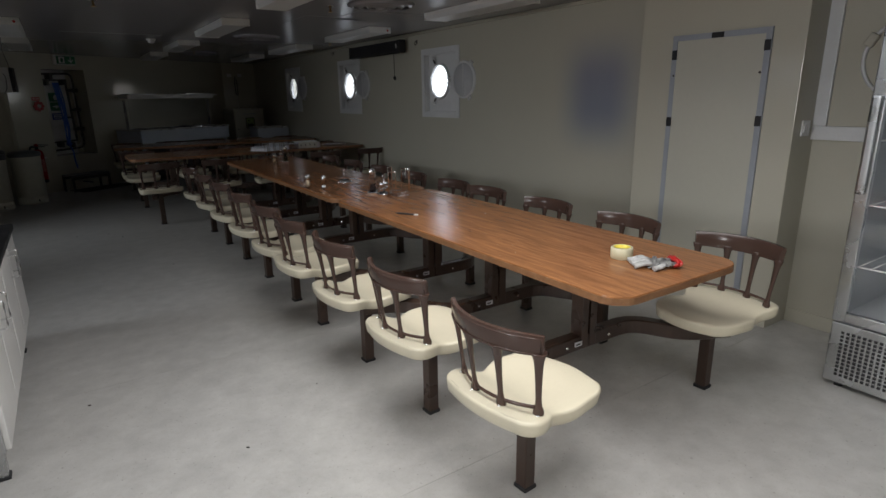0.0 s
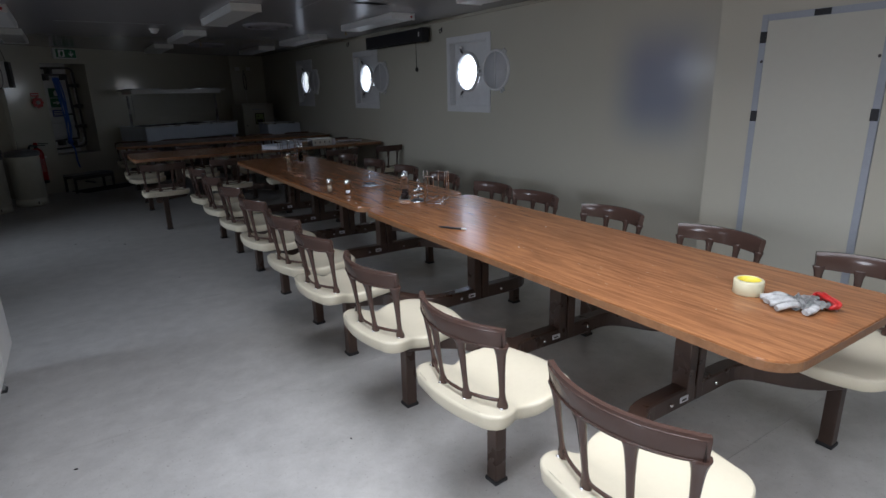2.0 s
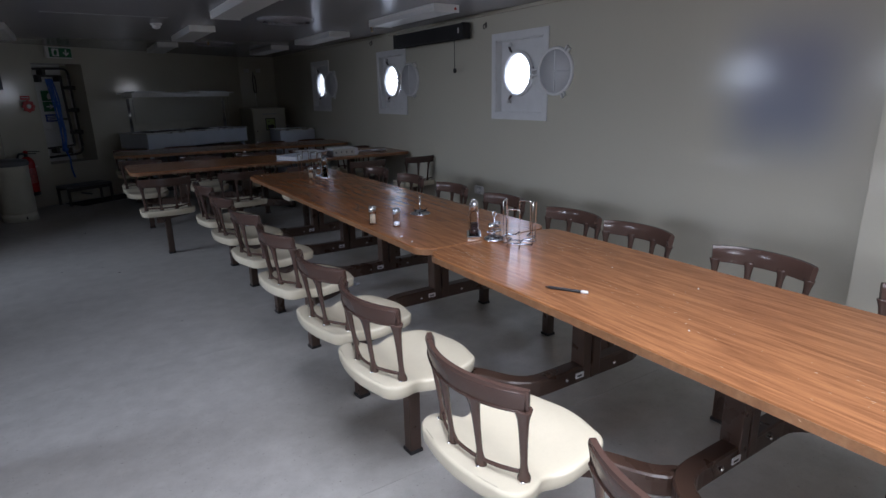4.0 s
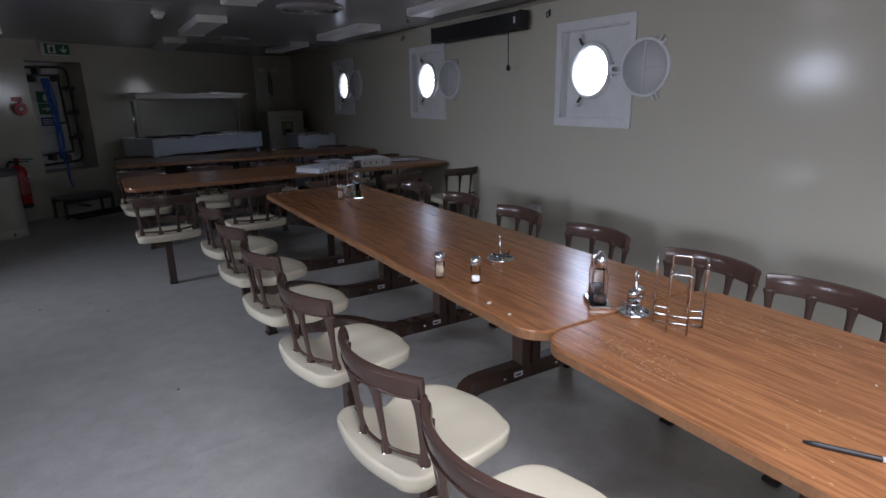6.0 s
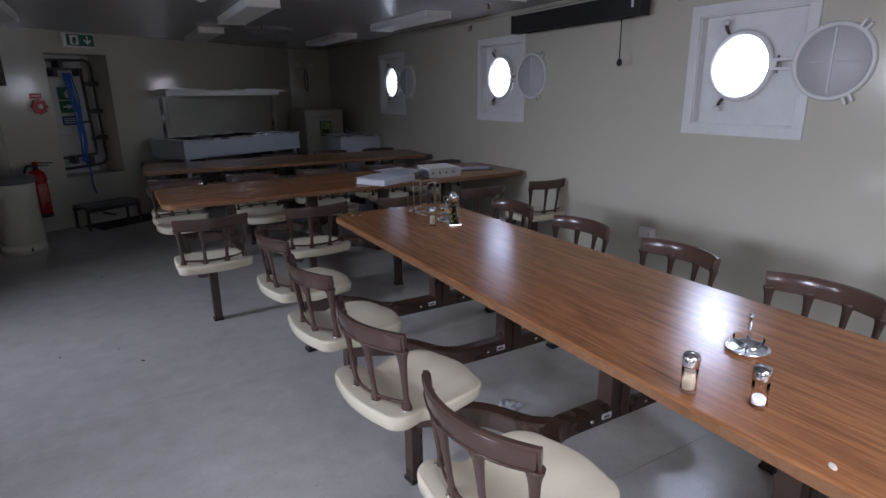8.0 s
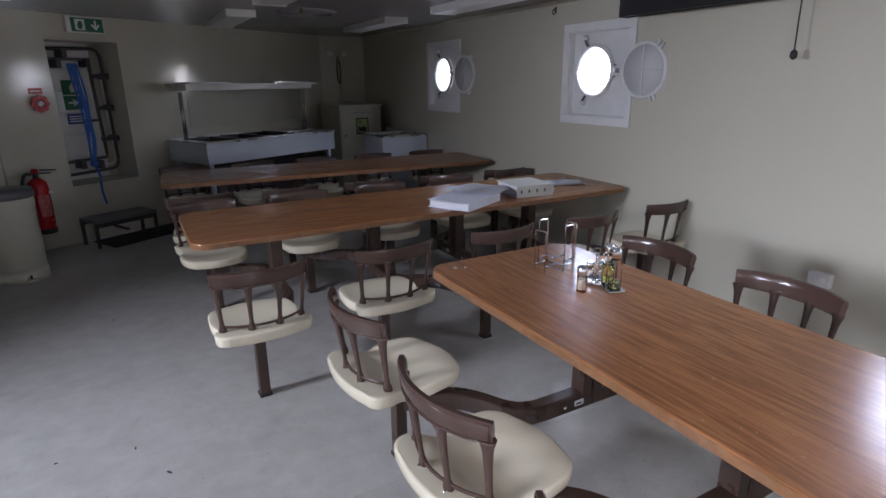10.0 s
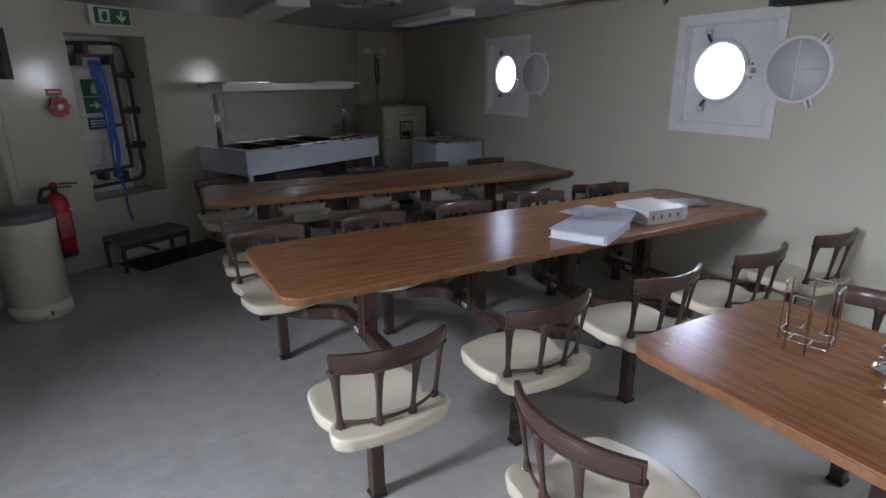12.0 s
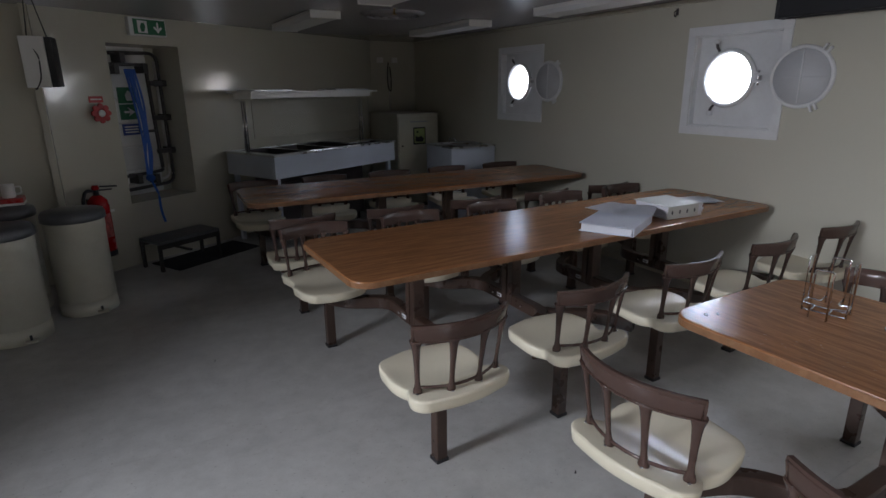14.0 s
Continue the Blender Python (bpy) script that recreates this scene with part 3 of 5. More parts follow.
for yy, zz in ((0.295, 1.55), (-0.275, 1.55)):
    part("screw", turned([(0.008, 0), (0.006, 0.004)], 10, None, pose(-0.0155, yy, zz, 0, -90, 0)), M_DARK, d)

s = thing("light_switch", pose(3.66, 1.58, 1.23), "double white light switch beside the door", "switch")
part("switch_plate", box(-0.045, 0.045, -0.010, 0.0, -0.045, 0.045, 0.004), M_WHITE, s)
for k in (-1, 1):
    part("rocker", box(k * 0.02 - 0.013, k * 0.02 + 0.013, -0.016, -0.010, -0.025, 0.025, 0.003), M_WHITE, s)

skirt = bmesh.new()
box(WX - 0.012, WX, 2.662, 13.05, 0, 0.09, 0.003, skirt)
structure("baseboard", skirt, M_WALL, "cream skirting along the side wall", "baseboard")
structure("baseboard_fridge", box(WX - 0.012, WX, RY, 1.578, 0, 0.09, 0.003), M_WALL, "cream skirting behind the fridge", "baseboard")
cove = bmesh.new()
box(WX - 0.022, WX, 2.662, 13.05, ZC - 0.03, ZC, 0.004, cove)
structure("trim", cove, M_WALL, "cream cover strip between wall and ceiling", "trim")

# faded notice sheet, too soft to read
M_NOTE = bpy.data.materials.new("faded_notice")
M_NOTE.use_nodes = True
n, l = M_NOTE.node_tree.nodes, M_NOTE.node_tree.links
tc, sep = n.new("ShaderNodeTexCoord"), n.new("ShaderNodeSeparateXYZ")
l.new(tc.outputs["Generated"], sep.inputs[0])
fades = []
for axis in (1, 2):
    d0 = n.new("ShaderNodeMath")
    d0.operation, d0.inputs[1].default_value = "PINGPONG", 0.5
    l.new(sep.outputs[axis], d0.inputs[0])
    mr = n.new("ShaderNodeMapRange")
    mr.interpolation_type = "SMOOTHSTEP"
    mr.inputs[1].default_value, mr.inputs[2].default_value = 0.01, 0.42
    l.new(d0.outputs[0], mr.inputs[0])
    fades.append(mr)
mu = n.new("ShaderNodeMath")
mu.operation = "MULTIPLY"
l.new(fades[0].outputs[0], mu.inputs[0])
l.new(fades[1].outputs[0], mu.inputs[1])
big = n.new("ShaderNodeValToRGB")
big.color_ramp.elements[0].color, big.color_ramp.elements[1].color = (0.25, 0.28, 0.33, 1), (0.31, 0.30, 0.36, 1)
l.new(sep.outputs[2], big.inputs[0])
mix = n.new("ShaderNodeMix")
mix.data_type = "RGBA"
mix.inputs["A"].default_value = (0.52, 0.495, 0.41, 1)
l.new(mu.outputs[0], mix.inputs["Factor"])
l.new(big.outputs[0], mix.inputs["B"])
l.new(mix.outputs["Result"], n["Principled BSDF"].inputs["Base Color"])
n["Principled BSDF"].inputs["Roughness"].default_value = 0.15
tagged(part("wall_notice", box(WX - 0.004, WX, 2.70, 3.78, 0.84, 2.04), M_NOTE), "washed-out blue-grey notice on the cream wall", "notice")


# display fridge
M_FRIDGE = material("fridge_liner", (0.30, 0.32, 0.34), 0.4, var=0.05)
def display_fridge():
    f = thing("display_fridge", pose(3.065, 0.72, 0), "upright glass-door display fridge with perforated base, empty", "fridge")
    shell = bmesh.new()
    for a in ((0.04, 0.66, -0.34, -0.315, 0.34, 1.95), (0.04, 0.66, 0.315, 0.34, 0.34, 1.95), (0.635, 0.66, -0.315, 0.315, 0.34, 1.95), (0.04, 0.635, -0.315, 0.315, 1.92, 1.95), (0.04, 0.635, -0.315, 0.315, 0.34, 0.37)):
        box(*a, 0.003, shell)
    part("body", shell, M_FRIDGE, f)
    part("base", box(0.012, 0.66, -0.34, 0.34, 0.03, 0.34, 0.006), M_SILVER, f)
    for yy in (-0.28, 0.28):
        part("foot", turned([(0.02, 0), (0.02, 0.03)], 12, None, pose(0.06, yy, 0)), M_RUBBER, f)
    grill = bmesh.new()
    for i in range(26):
        for j in range(12):
            y, z = -0.285 + i * 0.0228, 0.075 + j * 0.020
            box(0.0085, 0.0125, y - 0.0065, y + 0.0065, z - 0.0065, z + 0.0065, 0, grill)
    tagged(part("perforation", grill, M_BLACK, f, "dark square holes"), kind="stuff")
    door = part("door", box(0.0, 0.036, -0.34, -0.285, 0.352, 1.945, 0.006), M_SILVER, f, "silver framed glass door")
    fr = bmesh.new()
    for a in ((0.285, 0.34, 0.352, 1.945), (-0.285, 0.285, 0.352, 0.40), (-0.285, 0.285, 1.88, 1.945)):
        box(0.0, 0.036, a[0], a[1], a[2], a[3], 0.005, fr)
    part("door_frame", fr, M_SILVER, door)
    g = part("pane", box(0.014, 0.022, -0.287, 0.287, 0.395, 1.885), M_GLASS, door)
    g.visible_shadow = False
    part("handle", box(-0.035, 0.0, 0.292, 0.332, 0.98, 1.42, 0.012), M_SILVER, door, "long grip handle")
    for z in (0.62, 0.92, 1.22, 1.52):
        rack = bmesh.new()
        for k in range(12):
            wire([(0.07, -0.30 + k * 0.054, z), (0.62, -0.30 + k * 0.054, z)], 0.0025, rack, 6)
        wire([(0.07, -0.31, z), (0.07, 0.31, z)], 0.004, rack, 6)
        wire([(0.62, -0.31, z), (0.62, 0.31, z)], 0.004, rack, 6)
        part("wire_shelf", rack, M_WHITE, f)
    for yy in (-0.311, 0.311):
        strip = bmesh.new()
        box(0.06, 0.075, yy - 0.004, yy + 0.004, 0.38, 1.9, 0, strip)
        part("shelf_rail", strip, M_SILVER, f)
    return f


display_fridge()


# serving cupboard by the path
def cupboard():
    c = thing("cupboard", pose(-0.30, 2.46, 0), "low steel cupboard with hinged doors on legs, dark worktop", "cupboard")
    L, z0, z1 = 1.74, 0.155, 0.70
    body = bmesh.new()
    for a in ((-0.60, -0.02, 0, 0.02, z0, z1), (-0.60, -0.02, L - 0.02, L, z0, z1), (-0.60, -0.02, 0.02, L - 0.02, z0, z0 + 0.02), (-0.60, -0.58, 0.02, L - 0.02, z0 + 0.02, z1), (-0.58, -0.02, 0.86, 0.88, z0 + 0.02, z1)):
        box(*a, 0.002, body)
    part("body", body, M_SILVER, c)
    part("worktop", box(-0.62, 0.012, -0.01, L + 0.01, z1, z1 + 0.035, 0.006), M_BLACK, c, "dark worktop")
    for i in range(4):
        a = i * L / 4 + 0.006
        e = (i + 1) * L / 4 - 0.012
        dr = part("door", box(-0.02, 0.0, a, e, z0 + 0.01, z1 - 0.01, 0.004), M_WHITE, c, "pale grey steel door")
        hy = e - 0.06 if i % 2 == 0 else a + 0.06
        part("handle", wire(bend([(0, hy, z1 - 0.17), (0.035, hy, z1 - 0.17), (0.035, hy, z1 - 0.05), (0, hy, z1 - 0.05)], 0.012), 0.0045), M_CHROME, dr, "bent wire handle")
        part("gap_strip", box(-0.018, -0.003, e + 0.001, e + 0.016, z0 + 0.02, z1 - 0.02), M_BLACK, c)
    for y in (0.10, L - 0.25):
        for x in (-0.06, -0.54):
            lg = part("leg", box(x - 0.02, x + 0.02, y - 0.02, y + 0.02, 0.012, z0, 0.003), M_SILVER, c)
            part("foot", box(x - 0.026, x + 0.026, y - 0.026, y + 0.026, 0, 0.014, 0.003), M_RUBBER, lg)
    return c


cupboard()

# ---------------- ceiling ----------------
M_DIFF = material("lamp_cover", (0.66, 0.66, 0.66), 0.35, var=0.05, stain=(6, 0.15, (0.5, 0.47, 0.4)))


def ceiling_lamp(x, y, dot):
    f = thing("ceiling_lamp", pose(x, y, ZC), "unlit white box-shaped fluorescent ceiling lamp", "lamp", "ceiling lamps")
    part("housing", box(-0.128, 0.128, 0, 1.25, -0.030, 0, 0.004), M_WHITE, f)
    dif = prism([(-0.128, -0.030), (0.128, -0.030), (0.112, -0.062), (-0.112, -0.062)], 0.0, 1.25, None, Matrix(((1, 0, 0, 0), (0, 0, 1, 0), (0, 1, 0, 0), (0, 0, 0, 1))))
    bmesh.ops.recalc_face_normals(dif, faces=dif.faces)
    round_off(dif, 0.004)
    part("cover", dif, M_DIFF, f, "dull white plastic cover")
    for e in (0.0, 1.25):
        part("end_cap", box(-0.131, 0.131, e - 0.006, e + 0.006, -0.065, -0.001, 0.003), M_WHITE, f)
    if dot:
        part("emergency_mark", turned([(0.012, 0), (0.012, 0.002)], 12, None, pose(0.09, -0.006, -0.035, 90, 0, 0)), M_RED, f, "red emergency-light dot")


M_RED = material("red_paint", (0.42, 0.02, 0.018), 0.32, var=0.1)
for x in (1.63, 3.17):
    for k, y in enumerate((3.42, 5.80, 8.14, 10.28)):
        ceiling_lamp(x - (0.10 if k == 3 else 0.04), y, x > 2 and k == 1)
for k, y in enumerate((6.6, 8.6)):
    ceiling_lamp(-0.24, y, k == 0)


def ceiling_vent(x, y, r):
    v = thing("ceiling_vent", pose(x, y, ZC), "round grey stepped air diffuser in the ceiling", "vent", "air diffusers")
    for k in range(4):
        a = r * (1 - 0.24 * k)
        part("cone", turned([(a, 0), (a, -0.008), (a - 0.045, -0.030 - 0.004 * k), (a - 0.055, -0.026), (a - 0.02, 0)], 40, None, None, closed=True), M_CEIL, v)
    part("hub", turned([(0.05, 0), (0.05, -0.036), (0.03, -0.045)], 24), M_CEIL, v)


for x, y in ((2.42, 4.42), (2.24, 7.36), (2.12, 10.22)):
    ceiling_vent(x, y, 0.28)


def sprinkler(x, y):
    s = thing("sprinkler", pose(x, y, ZC), "small brass ceiling sprinkler head", "sprinkler", "sprinklers")
    part("rose", turned([(0.03, 0), (0.03, -0.006), (0.012, -0.012)], 16), M_CHROME, s)
    part("head", turned([(0.009, -0.012), (0.009, -0.045), (0.02, -0.048), (0.02, -0.052)], 12), M_BRASS, s)


M_BRASS = material("dull_brass", (0.32, 0.20, 0.08), 0.4, 1.0)
for x, y in ((2.07, 4.66), (1.98, 9.9), (0.4, 5.2), (3.3, 7.6)):
    sprinkler(x, y)
s = thing("smoke_detector", pose(1.15, 8.12, ZC), "small white round ceiling smoke detector", "detector")
part("base", turned([(0.055, 0), (0.055, -0.018), (0.045, -0.022)], 24), M_WHITE, s)
part("head", turned([(0.04, -0.022), (0.038, -0.045), (0.02, -0.055)], 24), M_WHITE, s)

# flat access hatches and panel joints of the ceiling
hatch = bmesh.new()
for x, y, w, h in ((0.7, 7.9, 0.5, 0.25), (2.75, 5.1, 0.35, 0.3), (2.4, 5.6, 0.3, 0.3)):
    box(x - w, x + w, y - h, y + h, ZC - 0.004, ZC, 0.001, hatch)
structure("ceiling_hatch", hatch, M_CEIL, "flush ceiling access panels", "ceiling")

# projector screen case on the side wall
p = thing("screen_case", pose(3.70, 7.04, 2.04), "long black roll-up projector screen case with pull cord", "projector screen")
part("case", box(-0.045, 0.045, -0.71, 0.71, -0.072, 0.072, 0.012), M_BLACK, p)
for k in (-0.71, 0.71):
    part("end_cap", box(-0.050, 0.050, k - 0.012, k + 0.012, -0.076, 0.076, 0.006), M_RUBBER, p)
part("label_plate", box(-0.0475, -0.045, -0.66, -0.64, -0.02, 0.03), M_WHITE, p)
for k in (-0.5, 0.5):
    part("wall_bracket", box(0.045, WX - 3.70, k - 0.02, k + 0.02, -0.03, 0.05), M_BLACK, p)
part("slat", box(-0.02, -0.012, -0.66, 0.66, -0.082, -0.070, 0.002), M_BLACK, p)
cord = part("pull_cord", wire([(-0.02, -0.54, -0.07), (-0.02, -0.54, -0.2), (-0.018, -0.542, -0.36)], 0.004), M_BLACK, p)
part("pull_knob", turned([(0.006, -0.40), (0.020, -0.385), (0.018, -0.36), (0.005, -0.345)], 14, None, pose(-0.018, -0.542, 0)), M_BLACK, cord)


def wall_hook(y, z):
    h = thing("wall_hook", pose(WX, y, z), "small dark hook on the cream side wall", "hook", "wall hooks")
    part("plate", box(-0.006, 0, -0.012, 0.012, -0.025, 0.025, 0.003), M_DARK, h)
    part("hook", wire(bend([(-0.004, 0, 0.01), (-0.035, 0, 0.0), (-0.035, 0, -0.03), (-0.015, 0, -0.035)], 0.012), 0.005), M_DARK, h)


for y, z in ((6.10, 2.07), (8.61, 2.105)):
    wall_hook(y, z)
o = thing("socket_outlet", pose(WX, 6.19, 0.46), "white socket box with plug on the side wall", "socket")
part("box", box(-0.04, 0, -0.06, 0.06, -0.04, 0.04, 0.006), M_WHITE, o)
part("plug", turned([(0.02, 0), (0.018, 0.03)], 14, None, pose(-0.04, -0.02, 0, 0, -90, 0)), M_WHITE, o)


# ---------------- far end ----------------
M_BLUE = material("blue_strap", (0.02, 0.10, 0.42), 0.5, var=0.2, scale=12)
M_GREEN = material("sign_green", (0.012, 0.13, 0.05), 0.4, var=0.06)
M_SIGNBLUE = material("sign_blue", (0.02, 0.05, 0.25), 0.4, var=0.06)
M_PIPE = material("dark_pipe", (0.045, 0.04, 0.038), 0.42, 0.2, var=0.25, scale=14)
M_BIN = material("bin_enamel", (0.55, 0.53, 0.44), 0.36, var=0.05, stain=(5, 0.3, (0.38, 0.33, 0.25)))
M_LID = material("bin_lid", (0.10, 0.10, 0.105), 0.38, var=0.2)
M_MAT = material("rubber_mat", (0.018, 0.018, 0.02), 0.75, var=0.3, fine=260, bump=0.4)
M_BUFFET = material("buffet_white", (0.58, 0.62, 0.70), 0.35, var=0.05, stain=(5, 0.15, (0.45, 0.45, 0.45)))
M_REDGLOSS = material("extinguisher_red", (0.40, 0.012, 0.014), 0.22, var=0.06)


def on_end(u, z, out=0.0):
    """A frame on the end wall's face: x along it, y into it, z up."""
    return WM @ pose(u, -out, z)


# exit sign
s = thing("exit_sign", on_end(0.92, 2.09, 0.03), "green emergency exit sign with white arrow above the recess", "sign")
part("box", box(-0.175, 0.175, -0.02, 0.03, -0.075, 0.075, 0.008), M_WHITE, s)
part("panel", box(-0.135, 0.165, -0.024, -0.020, -0.062, 0.062), M_GREEN, s)
part("white_field", box(-0.10, -0.01, -0.027, -0.024, -0.050, 0.050), M_WHITE, s)
part("doorway_mark", prism([(-0.07, -0.04), (-0.045, -0.04), (-0.03, 0.0), (-0.04, 0.035), (-0.065, 0.03), (-0.08, -0.005)], 0.0, 0.002, None, Matrix(((1, 0, 0, 0), (0, 0, -1, -0.027), (0, 1, 0, 0), (0, 0, 0, 1)))), M_GREEN, s)


def upright(outline, y, thick=0.002, bm=None):
    """A flat upright shape from (x, z) pairs, facing -y at depth y."""
    return prism(outline, 0.0, thick, bm, Matrix(((1, 0, 0, 0), (0, 0, -1, y), (0, 1, 0, 0), (0, 0, 0, 1))))


part("arrow", upright([(0.082, 0.045), (0.098, 0.045), (0.098, -0.01), (0.122, 0.012), (0.132, 0.0), (0.09, -0.045), (0.048, 0.0), (0.058, 0.012), (0.082, -0.01)], -0.024), M_WHITE, s)

# red fire notice and red hydrant wheel
s = thing("fire_notice", on_end(0.385, 1.487, 0.003), "small red fire notice above a red fire valve", "sign")
part("plate", box(-0.058, 0.058, -0.003, 0.003, -0.026, 0.026, 0.001), M_RED, s)
part("text_bar", box(-0.045, 0.045, -0.005, -0.003, -0.004, 0.006), M_WHITE, s)
v = thing("fire_valve", on_end(0.385, 1.375, 0.0), "red lobed fire valve handwheel on the end wall", "valve")
wheel = bmesh.new()
for k in range(8):
    a = k * math.pi / 4
    turned([(0.020, -0.012), (0.024, 0.0), (0.020, 0.012)], 12, wheel, pose(0.060 * math.cos(a), -0.05, 0.060 * math.sin(a), 90, 0, 0))
turned([(0.066, -0.010), (0.070, 0.0), (0.066, 0.010), (0.030, 0.012), (0.028, -0.012)], 28, wheel, pose(0, -0.05, 0, 90, 0, 0), closed=True)
part("wheel", wheel, M_RED, v)
part("hub", turned([(0.030, 0), (0.030, 0.016), (0.018, 0.022)], 18, None, pose(0, -0.045, 0, 90, 0, 0)), M_WHITE, v, "pale hub")
part("stem", turned([(0.018, 0), (0.018, 0.05)], 12, None, pose(0, 0, 0, 90, 0, 0)), M_RED, v)

# recess: white hatch panels, dark pipe frames, straps, signs
u0, u1, za, zb = ALC
hatch = thing("escape_hatch", on_end(0, 0, -0.395), "white panelled escape hatch with dark clamp bars", "hatch")
for k in range(6):
    z = za + 0.02 + k * (zb - za - 0.04) / 6
    part("panel", box(u0 - 0.02, u1 - 0.10, -0.024, 0.0, z + 0.004, z + (zb - za - 0.04) / 6 - 0.004, 0.006), M_WHITE, hatch)
part("panel_edge", box(u1 - 0.09, u1 + 0.02, -0.010, 0.0, za, zb, 0.003), M_WALL, hatch)
outer = bend([(u0 - 0.01, -0.12, zb - 0.07), (u1 - 0.05, -0.12, zb - 0.05), (u1 - 0.035, -0.12, za + 0.09), (u0 - 0.01, -0.12, za + 0.07)], 0.10, 7)
part("outer_pipe", wire(outer, 0.016), M_PIPE, hatch, "dark bent pipe")
inner = bend([(u0, -0.13, zb - 0.16), (u1 - 0.18, -0.13, zb - 0.16), (u1 - 0.15, -0.13, za + 0.22), (u0, -0.13, za + 0.20)], 0.03, 4)
part("inner_bar", sweep(inner, oblong(0.028, 0.028, 0.004)), M_PIPE, hatch)
rope = bend([(u1 - 0.035, -0.05, zb - 0.12), (u1 - 0.03, -0.05, za + 0.5), (u1 - 0.03, -0.05, za + 0.13), (u0 + 0.2, -0.05, za + 0.11)], 0.08, 6)
part("white_pipe", wire(rope, 0.013), M_WHITE, hatch, "white pipe")
for z in (1.62, 1.30, 0.98):
    clamp = box(u1 - 0.18, u1 - 0.01, -0.17, -0.115, z - 0.022, z + 0.022, 0.006)
    box(u1 - 0.05, u1 - 0.015, -0.18, -0.02, z - 0.030, z + 0.030, 0.006, clamp)
    part("clamp", clamp, M_PIPE, hatch)
for uu, z in ((u0 + 0.27, zb - 0.10), (u0 + 0.44, za + 0.15), (u0 + 0.20, zb - 0.20), (u0 + 0.48, zb - 0.19), (u0 + 0.26, za + 0.17)):
    part("clamp", box(uu - 0.025, uu + 0.025, -0.17, -0.02, z - 0.045, z + 0.045, 0.008), M_PIPE, hatch)
part("middle_bar", box(u0 + 0.35, u1 - 0.16, -0.14, -0.115, 1.165, 1.19, 0.004), M_PIPE, hatch)
for z0, z1, mat, tag in ((1.44, 1.585, M_GREEN, "green escape sign"), (1.29, 1.43, M_GREEN, "green arrow sign"), (1.145, 1.25, M_SIGNBLUE, "blue instruction sign")):
    sg = part("sign_plate", box(u0 + 0.25, u0 + 0.42, -0.030, -0.024, z0, z1, 0.002), mat, hatch, tag)
    zc = (z0 + z1) / 2
    if "arrow" in tag:
        part("arrow", upright([(u0 + 0.29, zc + 0.01), (u0 + 0.345, zc + 0.01), (u0 + 0.33, zc + 0.04), (u0 + 0.395, zc), (u0 + 0.33, zc - 0.04), (u0 + 0.345, zc - 0.01), (u0 + 0.29, zc - 0.01)], -0.030), M_WHITE, sg)
    elif "escape" in tag:
        part("white_mark", upright([(u0 + 0.33, zc - 0.05), (u0 + 0.39, zc - 0.05), (u0 + 0.39, zc + 0.01), (u0 + 0.35, zc + 0.045), (u0 + 0.32, zc)], -0.030), M_WHITE, sg)
    else:
        for k in (-1, 0, 1):
            part("text_bar", box(u0 + 0.27, u0 + 0.40, -0.032, -0.030, zc + k * 0.025 - 0.006, zc + k * 0.025 + 0.006), M_WHITE, sg)
strap = thing("blue_strap", on_end(0, 0, -0.24), "blue webbing straps knotted through the hatch bars", "strap")
for k in range(5):
    x = u0 + 0.33 + 0.018 * k
    pts = [(x - 0.05, -0.005 * k, zb - 0.20), (x - 0.02 + 0.012 * math.sin(k * 2), -0.02 - 0.004 * k, 1.45), (x + 0.02 * math.sin(k), -0.03, 1.20), (x - 0.01 + 0.02 * math.cos(k * 1.7), -0.02, 0.95), (u0 + 0.33 + 0.008 * k, -0.02, za + 0.16)]
    part("band", sweep(bend(pts, 0.2, 5), oblong(0.022, 0.004, 0.001), up=(0, 1, 0)), M_BLUE, strap)
part("knot", turned([(0.02, -0.03), (0.04, -0.015), (0.042, 0.012), (0.02, 0.035)], 10, None, pose(u0 + 0.35, -0.03, za + 0.17)), M_BLUE, strap)
tail = bend([(u0 + 0.35, -0.03, za + 0.16), (u0 + 0.33, -0.15, za + 0.035), (u0 + 0.26, -0.262, za + 0.02), (u0 + 0.25, -0.275, za - 0.10), (u0 + 0.27, -0.285, za - 0.22)], 0.06, 5)
part("tail", sweep(tail, oblong(0.022, 0.005, 0.001), up=(0.3, 1, 0)), M_BLUE, strap)

# fire extinguisher
e = thing("fire_extinguisher", on_end(0.18, 0.22, 0.13) @ Matrix.Scale(0.92, 4), "red fire extinguisher with black hose on a wall bracket", "extinguisher")
part("body", turned([(0.07, 0.0), (0.088, 0.012), (0.09, 0.03), (0.09, 0.44), (0.078, 0.50), (0.045, 0.535), (0.03, 0.545)], 32), M_REDGLOSS, e)
part("foot_ring", turned([(0.086, -0.02), (0.092, -0.02), (0.092, 0.03), (0.086, 0.03)], 32, closed=True), M_RUBBER, e)
part("valve", turned([(0.026, 0.545), (0.026, 0.59), (0.018, 0.60)], 18), M_BLACK, e)
part("lever", box(-0.02, 0.13, -0.014, 0.014, 0.612, 0.626, 0.004, None, pose(0, 0, 0, 0, 6, 0)), M_BLACK, e)
part("carry_handle", box(-0.01, 0.11, -0.014, 0.014, 0.58, 0.594, 0.004, None, pose(0, 0, 0, 0, 3, 0)), M_BLACK, e)
part("cap", turned([(0.03, 0.595), (0.032, 0.615), (0.022, 0.635)], 18), M_REDGLOSS, e)
